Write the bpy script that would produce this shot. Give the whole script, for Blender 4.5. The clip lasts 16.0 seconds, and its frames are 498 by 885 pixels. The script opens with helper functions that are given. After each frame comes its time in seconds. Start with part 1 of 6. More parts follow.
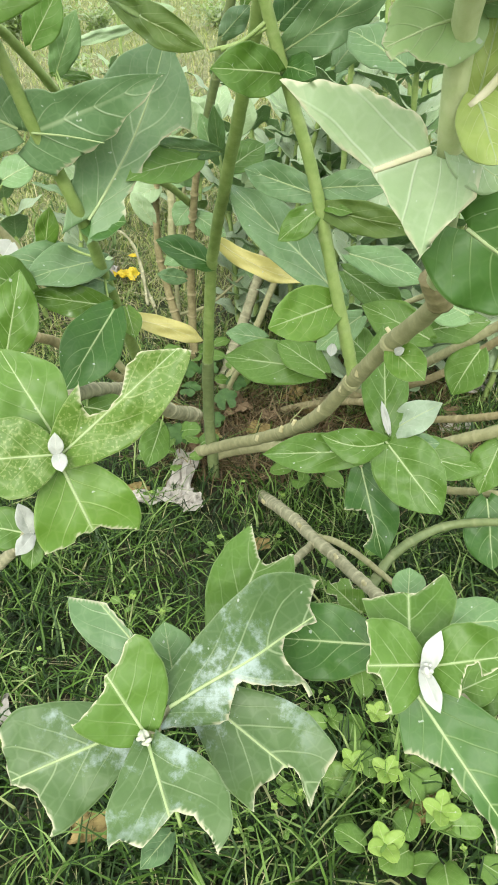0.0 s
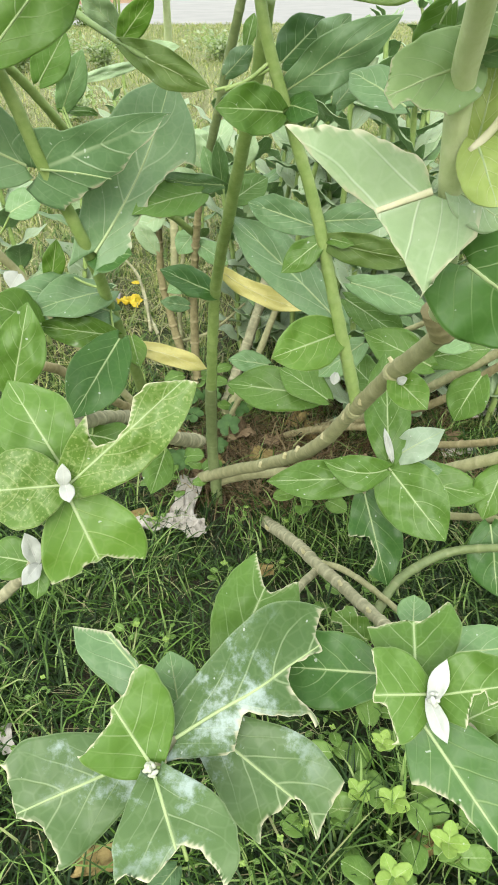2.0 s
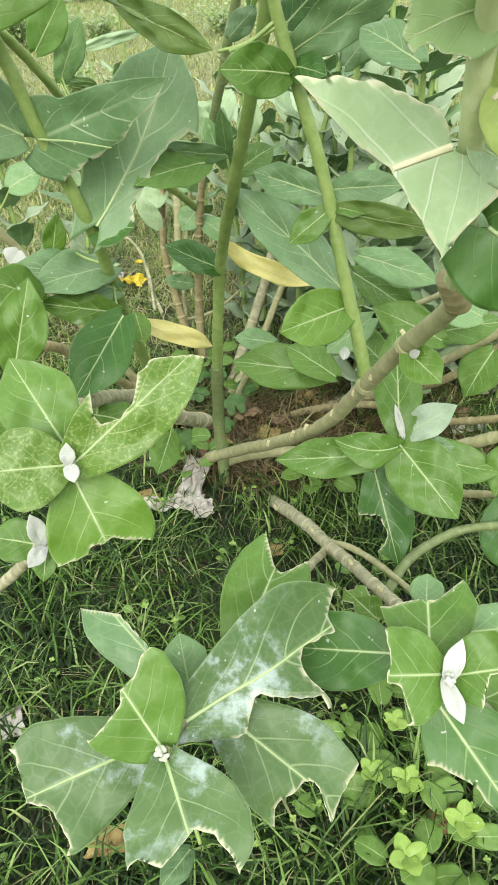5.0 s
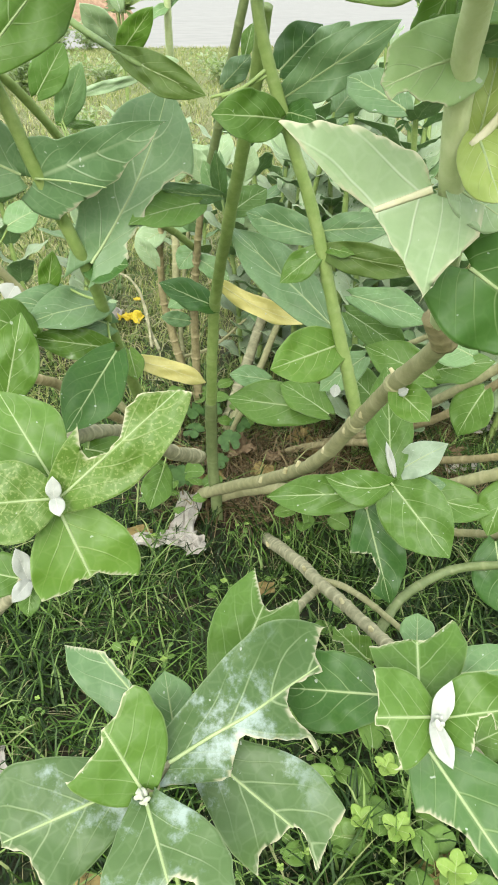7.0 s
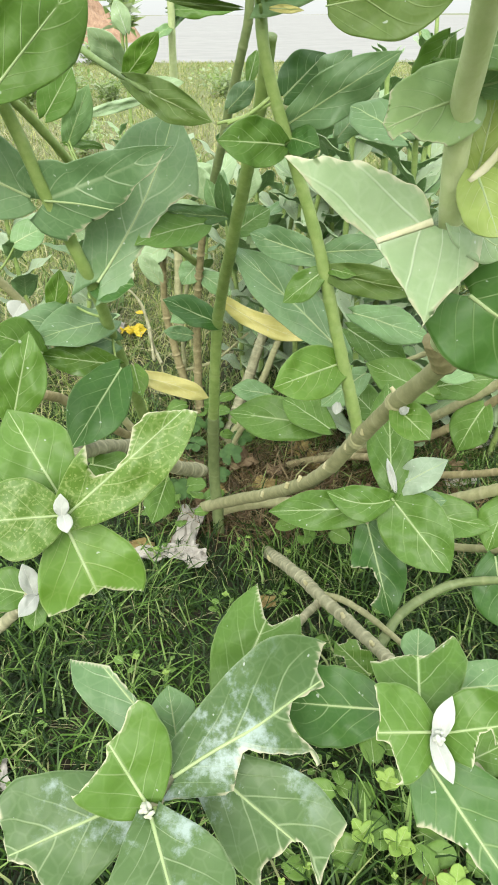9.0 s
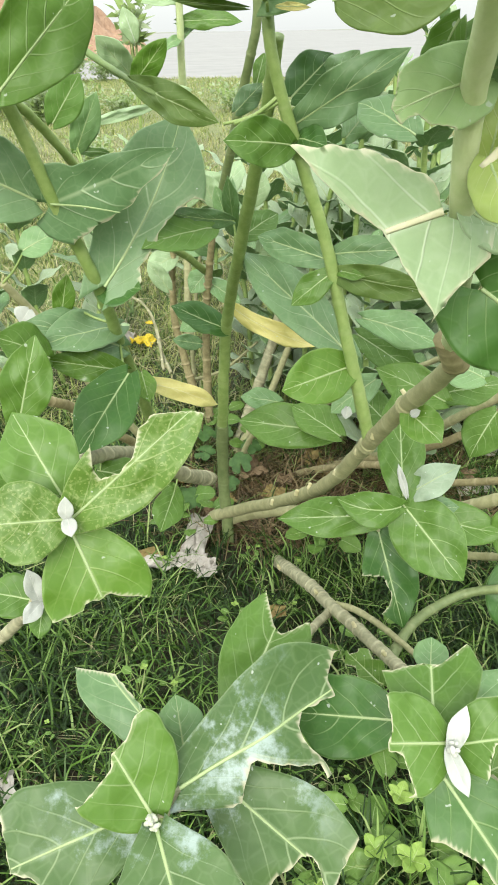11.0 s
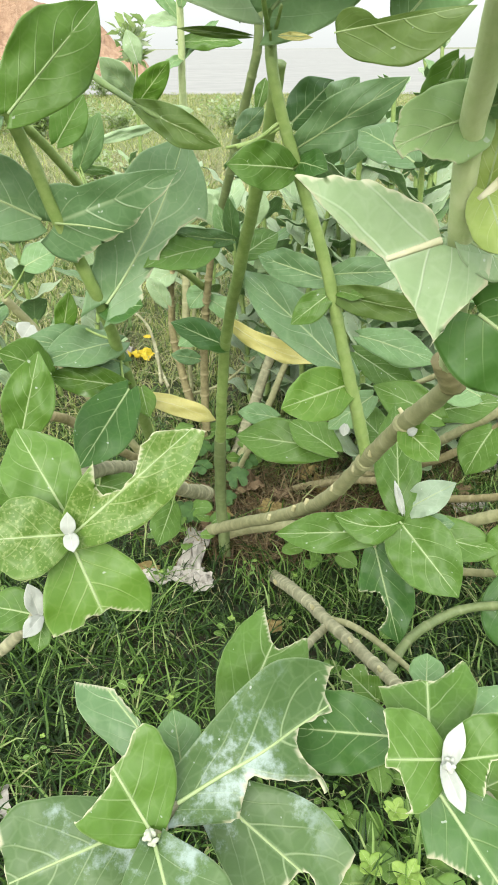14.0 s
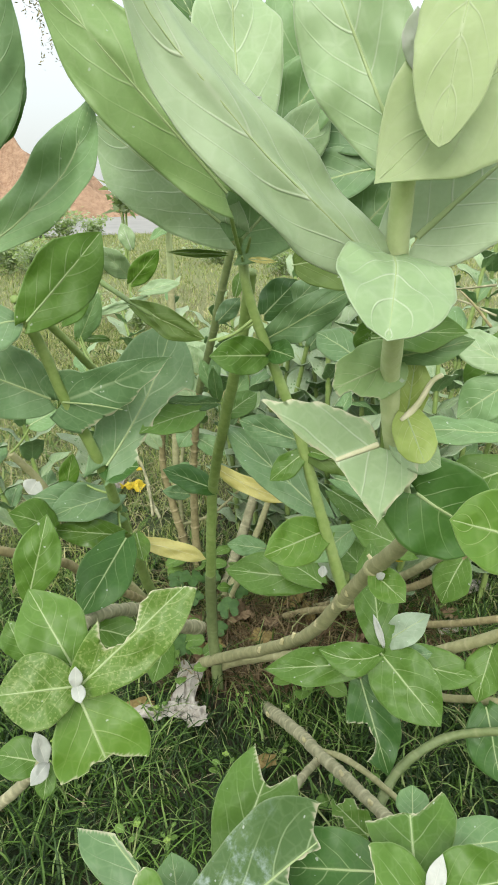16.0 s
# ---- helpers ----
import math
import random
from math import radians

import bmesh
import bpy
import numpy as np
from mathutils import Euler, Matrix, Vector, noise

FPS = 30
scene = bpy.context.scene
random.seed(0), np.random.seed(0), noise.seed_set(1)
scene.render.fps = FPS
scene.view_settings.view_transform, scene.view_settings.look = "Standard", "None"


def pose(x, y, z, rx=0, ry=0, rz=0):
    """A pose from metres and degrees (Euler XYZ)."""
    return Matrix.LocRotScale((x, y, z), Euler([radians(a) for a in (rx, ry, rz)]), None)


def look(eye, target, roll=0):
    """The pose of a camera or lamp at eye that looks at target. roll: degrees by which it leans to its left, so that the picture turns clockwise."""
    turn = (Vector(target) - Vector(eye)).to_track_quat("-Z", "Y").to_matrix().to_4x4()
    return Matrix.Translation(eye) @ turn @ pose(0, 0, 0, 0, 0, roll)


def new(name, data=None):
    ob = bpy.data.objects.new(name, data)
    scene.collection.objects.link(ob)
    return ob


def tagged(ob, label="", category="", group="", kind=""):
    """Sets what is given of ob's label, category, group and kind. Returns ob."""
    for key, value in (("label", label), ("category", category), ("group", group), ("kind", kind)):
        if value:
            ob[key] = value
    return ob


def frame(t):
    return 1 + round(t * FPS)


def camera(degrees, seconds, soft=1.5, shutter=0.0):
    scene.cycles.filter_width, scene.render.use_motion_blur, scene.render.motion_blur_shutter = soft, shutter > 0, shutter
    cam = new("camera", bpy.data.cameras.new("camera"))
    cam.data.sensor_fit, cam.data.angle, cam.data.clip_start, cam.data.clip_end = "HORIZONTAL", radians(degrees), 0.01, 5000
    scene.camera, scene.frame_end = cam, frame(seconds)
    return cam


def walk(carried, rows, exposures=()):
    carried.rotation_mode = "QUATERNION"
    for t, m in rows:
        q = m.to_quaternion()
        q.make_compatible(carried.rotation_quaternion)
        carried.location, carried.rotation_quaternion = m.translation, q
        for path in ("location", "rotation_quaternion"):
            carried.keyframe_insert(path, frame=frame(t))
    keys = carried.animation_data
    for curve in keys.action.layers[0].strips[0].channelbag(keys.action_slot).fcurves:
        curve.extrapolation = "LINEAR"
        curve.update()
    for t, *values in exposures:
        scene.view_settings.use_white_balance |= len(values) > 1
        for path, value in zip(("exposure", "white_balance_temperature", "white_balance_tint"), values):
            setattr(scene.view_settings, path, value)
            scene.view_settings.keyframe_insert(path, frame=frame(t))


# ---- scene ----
cam = camera(39.5, 16.0, soft=1.8)
PATH = [
    (0, (-0.003, -0.109, 1.152), (-0.003, 1.509, -0.023), -0.0),
    (0.5, (-0.001, -0.104, 1.154), (0.0, 1.516, -0.018), 0.0),
    (1, (-0.002, -0.11, 1.155), (-0.006, 1.515, -0.01), -0.3),
    (1.5, (-0.004, -0.112, 1.16), (-0.004, 1.522, 0.006), -0.3),
    (2, (-0.007, -0.111, 1.162), (-0.011, 1.546, 0.041), -0.3),
    (2.5, (-0.006, -0.108, 1.169), (-0.021, 1.552, 0.054), -0.6),
    (3, (-0.006, -0.107, 1.169), (-0.015, 1.561, 0.066), -0.3),
    (3.5, (-0.008, -0.111, 1.169), (-0.013, 1.558, 0.067), -0.4),
    (4, (-0.013, -0.117, 1.147), (-0.015, 1.501, -0.028), -1.2),
    (4.2, (-0.013, -0.112, 1.145), (-0.034, 1.495, -0.045), -1.4),
    (6.3, (0.0, -0.09, 1.149), (-0.017, 1.57, 0.034), -1.1),
    (6.5, (0.001, -0.091, 1.143), (-0.004, 1.559, 0.014), -0.7),
    (7, (0.0, -0.096, 1.145), (-0.014, 1.589, 0.067), -0.5),
    (7.5, (-0.002, -0.094, 1.149), (-0.024, 1.588, 0.067), -0.7),
    (8, (-0.002, -0.097, 1.152), (-0.015, 1.593, 0.082), -0.3),
    (8.5, (0.001, -0.104, 1.156), (-0.019, 1.597, 0.104), -0.6),
    (9, (-0.004, -0.104, 1.159), (-0.018, 1.598, 0.108), -0.3),
    (9.2, (-0.001, -0.109, 1.157), (-0.035, 1.601, 0.12), -0.7),
    (11.5, (-0.001, -0.096, 1.143), (-0.046, 1.624, 0.122), -1.0),
    (12, (-0.008, -0.099, 1.144), (-0.034, 1.62, 0.121), -0.3),
    (12.5, (-0.007, -0.112, 1.15), (-0.038, 1.618, 0.146), -0.1),
    (13, (-0.007, -0.113, 1.153), (-0.039, 1.629, 0.171), -0.1),
    (13.5, (-0.002, -0.107, 1.152), (-0.032, 1.625, 0.151), -0.2),
    (14, (-0.006, -0.105, 1.153), (-0.037, 1.633, 0.165), -0.3),
    (14.5, (-0.009, -0.125, 1.166), (-0.052, 1.661, 0.268), -0.4),
    (14.6, (-0.008, -0.144, 1.186), (-0.047, 1.672, 0.355), -0.60),
    (14.7, (-0.008, -0.161, 1.206), (-0.042, 1.681, 0.436), -0.80),
    (14.8, (-0.007, -0.169, 1.214), (-0.040, 1.686, 0.472), -0.88),
    (15, (-0.007, -0.18, 1.226), (-0.037, 1.692, 0.523), -1.0),
    (15.5, (0.0, -0.195, 1.246), (-0.025, 1.684, 0.561), -1.2),
    (16, (0.004, -0.186, 1.248), (0.006, 1.692, 0.559), -1.7),
]
walk(cam, [(t, look(eye, target, roll)) for t, eye, target, roll in PATH], exposures=((0.0, 0.06, 6300, 7), (14.6, 0.08, 6300, 7), (15.2, -0.17, 6300, 7), (16.0, -0.28, 6300, 7)))

# ---- sky and light: bright overcast ----
world = bpy.data.worlds.new("overcast_sky")
scene.world = world
world.use_nodes = True
wn, wl = world.node_tree.nodes, world.node_tree.links
wn.clear()
sky = wn.new("ShaderNodeTexSky")
sky.sky_type, sky.sun_disc = "NISHITA", False
sky.sun_elevation, sky.sun_rotation = radians(38), radians(190)
sky.dust_density, sky.air_density = 4.0, 1.0
sky_bg = wn.new("ShaderNodeBackground")
sky_bg.inputs["Strength"].default_value = 0.06
cloud_bg = wn.new("ShaderNodeBackground")
cloud_bg.inputs["Color"].default_value = (1.0, 1.0, 0.96, 1)
# an overcast sky is about three times as bright overhead as at the horizon
sky_dir = wn.new("ShaderNodeTexCoord")
sky_up = wn.new("ShaderNodeSeparateXYZ")
sky_rise = wn.new("ShaderNodeMapRange")
for socket, value in zip(sky_rise.inputs[1:], (0.0, 1.0, 0.84, 2.3)):
    socket.default_value = value
wl.new(sky_dir.outputs["Generated"], sky_up.inputs[0])
wl.new(sky_up.outputs["Z"], sky_rise.inputs[0])
wl.new(sky_rise.outputs[0], cloud_bg.inputs["Strength"])
sky_mix = wn.new("ShaderNodeAddShader")
sky_out = wn.new("ShaderNodeOutputWorld")
wl.new(sky.outputs[0], sky_bg.inputs["Color"])
wl.new(sky_bg.outputs[0], sky_mix.inputs[0])
wl.new(cloud_bg.outputs[0], sky_mix.inputs[1])
wl.new(sky_mix.outputs[0], sky_out.inputs["Surface"])
sun = new("sun", bpy.data.lights.new("sun", "SUN"))
sun.data.energy, sun.data.angle, sun.data.color = 3.2, radians(30), (1.0, 0.97, 0.88)
sun.matrix_world = look((0, 0, 10), (2.2, 12.0, 0.6))


# ---- materials ----
class Mat:
    """A small builder for node materials."""

    def __init__(self, name, rough=0.6):
        self.m = bpy.data.materials.new(name)
        self.m.use_nodes = True
        self.t = self.m.node_tree
        self.b = self.t.nodes["Principled BSDF"]
        self.b.inputs["Roughness"].default_value = rough

    def node(self, kind, **inputs):
        n = self.t.nodes.new(kind)
        for key, value in inputs.items():
            self.put(n.inputs[key.replace("_", " ")], value)
        return n

    def put(self, socket, value):
        if isinstance(value, bpy.types.NodeSocket):
            self.t.links.new(value, socket)
        else:
            socket.default_value = value

    def math(self, op, a, b=0.0, c=0.0):
        n = self.t.nodes.new("ShaderNodeMath")
        n.operation = op
        for s, v in zip(n.inputs, (a, b, c)):
            self.put(s, v)
        return n.outputs[0]

    def attr(self, name):
        n = self.t.nodes.new("ShaderNodeAttribute")
        n.attribute_name = name
        return n.outputs["Fac"]

    def noise(self, scale, detail=3.0, rough=0.55, coord=None):
        n = self.node("ShaderNodeTexNoise", Scale=scale, Detail=detail, Roughness=rough)
        self.put(n.inputs["Vector"], coord or self.coord())
        return n.outputs["Fac"]

    def coord(self):
        return self.t.nodes.new("ShaderNodeNewGeometry").outputs["Position"]

    def rand(self, island=False):
        if island:
            return self.t.nodes.new("ShaderNodeNewGeometry").outputs["Random Per Island"]
        return self.t.nodes.new("ShaderNodeObjectInfo").outputs["Random"]

    def ramp(self, fac, *stops):
        n = self.t.nodes.new("ShaderNodeValToRGB")
        while len(n.color_ramp.elements) < len(stops):
            n.color_ramp.elements.new(0.5)
        for e, (p, c) in zip(n.color_ramp.elements, stops):
            e.position, e.color = p, (*c, 1)
        self.put(n.inputs["Fac"], fac)
        return n.outputs["Color"]

    def mix(self, fac, a, b, blend="MIX"):
        n = self.t.nodes.new("ShaderNodeMix")
        n.data_type, n.blend_type = "RGBA", blend
        self.put(n.inputs[0], fac)
        for s, v in ((n.inputs[6], a), (n.inputs[7], b)):
            self.put(s, v if isinstance(v, bpy.types.NodeSocket) else (*v, 1))
        return n.outputs[2]

    def smooth(self, x, lo, hi):
        n = self.t.nodes.new("ShaderNodeMapRange")
        n.interpolation_type = "SMOOTHSTEP"
        for s, v in zip(n.inputs, (x, lo, hi, 0.0, 1.0)):
            self.put(s, v)
        return n.outputs[0]

    def bump(self, height, strength=0.3, dist=0.002):
        n = self.node("ShaderNodeBump", Strength=strength, Distance=dist, Height=height)
        self.put(self.b.inputs["Normal"], n.outputs[0])

    def color(self, c):
        self.put(self.b.inputs["Base Color"], c if isinstance(c, bpy.types.NodeSocket) else (*c, 1))
        return c

    def translucent(self, c, amount):
        out = self.t.nodes["Material Output"]
        tr = self.node("ShaderNodeBsdfTranslucent")
        self.put(tr.inputs["Color"], c if isinstance(c, bpy.types.NodeSocket) else (*c, 1))
        mx = self.t.nodes.new("ShaderNodeMixShader")
        self.put(mx.inputs[0], amount)
        self.t.links.new(self.b.outputs[0], mx.inputs[1])
        self.t.links.new(tr.outputs[0], mx.inputs[2])
        self.t.links.new(mx.outputs[0], out.inputs["Surface"])


def leaf_material(name, deep, light, vein, rough=0.45, powder=0.0, speckle=0.0, glow=0.25, rib=0.62, lace=0.08):
    """A leaf blade: mottled green with pale side veins, a thin pale margin and browned nibbled edges."""
    k = Mat(name, rough)
    u, v, nib = k.attr("along"), k.attr("across"), k.attr("nibble")
    av = k.math("ABSOLUTE", v)
    warp = k.noise(14.0, 2.0)
    tone = k.math("ADD", k.math("MULTIPLY", k.noise(22.0, 4.0), 0.5), k.math("MULTIPLY", k.rand(), 0.4))
    tone = k.math("ADD", tone, k.math("MULTIPLY", k.noise(7.0, 2.0), 0.4))
    c = k.ramp(tone, (0.25, deep), (0.85, light))
    fine = k.noise(160.0, 3.0)
    c = k.mix(k.math("MULTIPLY", fine, 0.4), c, tuple(x * 0.7 for x in deep))
    blotch = k.smooth(k.noise(48.0, 4.0, 0.7), 0.52, 0.68)
    c = k.mix(k.math("MULTIPLY", blotch, 0.35), c, light)
    run = k.math("ADD", k.math("MULTIPLY", u, 4.6), k.math("MULTIPLY", warp, 0.5))
    run = k.math("SUBTRACT", run, k.math("MULTIPLY", k.math("POWER", av, 1.25), 2.1))
    gap = k.math("ABSOLUTE", k.math("SUBTRACT", k.math("FRACT", run), 0.5))
    thin = k.math("SUBTRACT", 1.0, k.smooth(gap, 0.004, 0.060))
    fade = k.math("SUBTRACT", 1.0, k.math("MULTIPLY", k.smooth(av, 0.1, 0.92), 0.9))
    side = k.math("MULTIPLY", thin, fade)
    net = k.node("ShaderNodeTexVoronoi", Scale=62.0)
    net.feature = "DISTANCE_TO_EDGE"
    k.put(net.inputs["Vector"], k.coord())
    web = k.math("SUBTRACT", 1.0, k.smooth(net.outputs["Distance"], 0.0, 0.12))
    c = k.mix(k.math("MULTIPLY", web, lace), c, vein)
    c = k.mix(k.math("MULTIPLY", side, rib), c, vein)
    c = k.mix(k.math("MULTIPLY", k.smooth(av, 0.965, 1.0), 0.45), c, vein)
    keel = k.math("MULTIPLY", k.math("SUBTRACT", 1.0, k.smooth(av, 0.0, 0.075)), k.math("SUBTRACT", 1.0, k.smooth(u, 0.3, 1.0)))
    c = k.mix(k.math("MULTIPLY", keel, 0.6), c, vein)
    if powder:
        dust = k.smooth(k.math("ADD", k.math("MULTIPLY", k.noise(11.0, 2.0), 0.75), k.math("MULTIPLY", k.noise(70.0, 5.0, 0.7), 0.45)), 0.60, 0.76)
        dust = k.math("MULTIPLY", dust, k.math("SUBTRACT", 1.0, k.smooth(u, 0.35, 0.72)))
        c = k.mix(k.math("MULTIPLY", dust, powder), c, (0.44, 0.53, 0.51))
    if speckle:
        dots = k.smooth(k.math("ADD", k.math("MULTIPLY", k.noise(330.0, 3.0), 0.95), k.math("MULTIPLY", k.noise(60.0, 2.0), 0.15)), 0.60, 0.68)
        c = k.mix(k.math("MULTIPLY", dots, speckle), c, (0.38, 0.44, 0.17))
    white = k.smooth(k.noise(115.0, 1.0), 0.755, 0.78)
    c = k.mix(k.math("MULTIPLY", white, 0.55), c, (0.6, 0.64, 0.56))
    brown = k.math("MULTIPLY", k.smooth(nib, 0.3, 1.0), k.smooth(k.noise(45.0, 3.0), 0.18, 0.42))
    c = k.mix(k.math("MULTIPLY", brown, 0.85), c, (0.64, 0.61, 0.43))
    k.color(c)
    k.b.inputs["Specular IOR Level"].default_value = 0.38
    quilt = k.math("MULTIPLY", k.smooth(gap, 0.0, 0.4), k.math("SUBTRACT", 1.0, k.smooth(av, 0.5, 1.0)))
    k.bump(k.math("ADD", k.math("ADD", k.math("MULTIPLY", side, 0.6), k.math("MULTIPLY", quilt, 0.12)), k.math("ADD", k.math("MULTIPLY", web, 0.08), k.math("ADD", k.math("MULTIPLY", warp, 2.5), k.math("MULTIPLY", k.noise(45.0, 2.0), 0.8)))), 0.45, 0.0022)
    k.translucent(k.mix(0.35, c, (0.25, 0.42, 0.03)), glow)
    return k.m


M_LEAF = leaf_material("milkweed_leaf", (0.065, 0.147, 0.015), (0.115, 0.223, 0.032), (0.30, 0.40, 0.17))
M_SLATE = leaf_material("milkweed_leaf_slate", (0.092, 0.182, 0.070), (0.160, 0.265, 0.115), (0.36, 0.45, 0.26), glow=0.18)
M_OLIVE = leaf_material("milkweed_leaf_olive", (0.105, 0.180, 0.036), (0.165, 0.245, 0.060), (0.30, 0.38, 0.15), glow=0.35)
M_GLOSSY = leaf_material("milkweed_leaf_glossy", (0.070, 0.150, 0.022), (0.110, 0.205, 0.036), (0.34, 0.44, 0.18), rough=0.25)
# paler green with the light from above and through the blade coloured in
M_LITGREEN = leaf_material("milkweed_leaf_lit_green", (0.27, 0.42, 0.145), (0.36, 0.51, 0.215), (0.48, 0.58, 0.32), glow=0.4)
# pale bloom, raised further so that dimly lit leaves look bright
M_LITPALE = leaf_material("milkweed_leaf_lit_pale", (0.36, 0.47, 0.27), (0.45, 0.56, 0.36), (0.60, 0.66, 0.50), glow=0.3)
M_GREY = leaf_material("milkweed_leaf_glaucous", (0.128, 0.245, 0.086), (0.209, 0.342, 0.138), (0.40, 0.50, 0.29), glow=0.2)
M_POWDER = leaf_material("milkweed_leaf_powdered", (0.064, 0.126, 0.034), (0.100, 0.174, 0.054), (0.33, 0.42, 0.22), powder=0.75)
M_SPECK = leaf_material("milkweed_leaf_speckled", (0.080, 0.163, 0.019), (0.120, 0.216, 0.032), (0.38, 0.46, 0.20), speckle=0.42, lace=0.2)
M_BRIGHT = leaf_material("milkweed_leaf_young", (0.083, 0.178, 0.017), (0.128, 0.245, 0.031), (0.36, 0.46, 0.18))
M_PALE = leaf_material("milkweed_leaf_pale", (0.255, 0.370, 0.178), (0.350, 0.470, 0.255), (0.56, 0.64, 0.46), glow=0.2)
M_LIME = leaf_material("milkweed_leaf_yellowing", (0.28, 0.38, 0.08), (0.40, 0.50, 0.15), (0.54, 0.58, 0.28), glow=0.35)
M_YELLOW = leaf_material("milkweed_leaf_withered", (0.70, 0.63, 0.20), (0.82, 0.75, 0.34), (0.80, 0.76, 0.45), glow=0.35)
M_DARK = leaf_material("milkweed_leaf_deep", (0.036, 0.107, 0.017), (0.071, 0.168, 0.030), (0.26, 0.36, 0.15), lace=0.05)
M_UNDER = leaf_material("milkweed_leaf_underside", (0.119, 0.245, 0.041), (0.171, 0.311, 0.069), (0.34, 0.43, 0.18), rough=0.6, glow=0.45)
# backlight is put into the colour: far paler than the leaf itself
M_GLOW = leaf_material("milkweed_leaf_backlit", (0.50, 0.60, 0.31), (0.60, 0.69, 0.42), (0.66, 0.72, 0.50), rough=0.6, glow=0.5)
M_FELT = leaf_material("milkweed_leaf_felted", (0.27, 0.36, 0.24), (0.37, 0.46, 0.33), (0.6, 0.64, 0.55), rough=0.8, rib=0.2)
M_WOOLLY = leaf_material("milkweed_leaf_woolly", (0.45, 0.47, 0.43), (0.58, 0.60, 0.55), (0.7, 0.7, 0.64), rough=0.8, rib=0.2)
# woolly leaf whitened beyond its own colour, as if blown out by backlight
M_WHITE = leaf_material("milkweed_leaf_woolly_backlit", (0.72, 0.74, 0.68), (0.80, 0.82, 0.77), (0.82, 0.82, 0.78), rough=0.8, rib=0.2, glow=0.6)
M_BUD = leaf_material("milkweed_bud", (0.40, 0.44, 0.32), (0.54, 0.57, 0.44), (0.6, 0.62, 0.5), rough=0.8, rib=0.2)
M_WEED = leaf_material("weed_leaf", (0.080, 0.168, 0.022), (0.145, 0.258, 0.045), (0.28, 0.4, 0.14), rib=0.25)
M_WEEDTIP = leaf_material("weed_leaf_tip", (0.20, 0.34, 0.05), (0.30, 0.44, 0.09), (0.4, 0.48, 0.14), rib=0.2)


def rib_material():
    k = Mat("midrib_pale", 0.5)
    c = k.mix(k.noise(40.0, 3.0), (0.28, 0.38, 0.155), (0.40, 0.48, 0.24))
    k.color(c)
    k.translucent(c, 0.15)
    return k.m


def stalk_material(name, low, high, scar, rough=0.55, scale=60.0, ring=0.7):
    k = Mat(name, rough)
    g = k.attr("ring")
    n = k.noise(scale, 5.0, 0.6)
    c = k.mix(k.smooth(n, 0.3, 0.7), low, high)
    c = k.mix(k.math("MULTIPLY", k.noise(9.0, 2.0), 0.5), c, tuple(x * 0.75 for x in low))
    c = k.mix(k.math("MULTIPLY", g, k.math("MULTIPLY", k.noise(70.0, 3.0), ring)), c, scar)
    k.color(c)
    k.bump(k.math("ADD", n, k.noise(240.0, 2.0)), 0.35, 0.0015)
    return k.m


M_RIB = rib_material()
M_STALK = stalk_material("stalk_green", (0.195, 0.285, 0.072), (0.285, 0.370, 0.122), (0.32, 0.37, 0.18), ring=0.5)
M_STALKPALE = stalk_material("stalk_pale", (0.46, 0.54, 0.26), (0.57, 0.63, 0.36), (0.44, 0.47, 0.28), ring=0.4)
M_BARK = stalk_material("stalk_bark", (0.250, 0.250, 0.118), (0.365, 0.358, 0.190), (0.52, 0.48, 0.31), 0.75)
M_BARKGREY = stalk_material("stalk_bark_grey", (0.225, 0.220, 0.125), (0.410, 0.400, 0.250), (0.60, 0.56, 0.38), 0.8, ring=1.1)
M_BARKRED = stalk_material("stalk_bark_brown", (0.215, 0.185, 0.085), (0.360, 0.315, 0.160), (0.52, 0.44, 0.27), 0.8, ring=0.9)
M_CREAM = stalk_material("leafstalk_cream", (0.50, 0.50, 0.30), (0.62, 0.58, 0.42), (0.6, 0.54, 0.42), 0.7)
M_STALKDEEP = stalk_material("stalk_deep_green", (0.13, 0.175, 0.062), (0.20, 0.245, 0.10), (0.32, 0.33, 0.18), ring=0.7)
M_OLIVESTEM = stalk_material("stalk_olive", (0.125, 0.195, 0.050), (0.18, 0.26, 0.08), (0.30, 0.34, 0.16), ring=0.5)
M_PINK = stalk_material("stalk_scarred", (0.46, 0.42, 0.22), (0.58, 0.54, 0.34), (0.6, 0.54, 0.42), 0.7)


def simple(name, low, high, scale=30.0, rough=0.85, bump=0.4, dist=0.003, glow=0.0, coord=None):
    k = Mat(name, rough)
    n = k.noise(scale, 6.0, 0.62)
    c = k.mix(k.smooth(n, 0.3, 0.7), low, high)
    c = k.mix(k.math("MULTIPLY", k.noise(scale * 0.17, 3.0), 0.45), c, tuple(x * 0.6 for x in low))
    k.color(c)
    k.bump(k.math("ADD", n, k.math("MULTIPLY", k.noise(scale * 5, 2.0), 0.4)), bump, dist)
    if glow:
        k.translucent(c, glow)
    return k.m


def grass_material(name, stops, glow=0.3):
    k = Mat(name, 0.5)
    c = k.ramp(k.rand(island=True), *stops)
    patch = k.noise(3.0, 2.0)
    c = k.mix(k.math("MULTIPLY", patch, 0.5), c, tuple(x * 0.55 for x in stops[0][1]))
    k.color(c)
    k.b.inputs["Specular IOR Level"].default_value = 0.3
    k.translucent(c, glow)
    return k.m


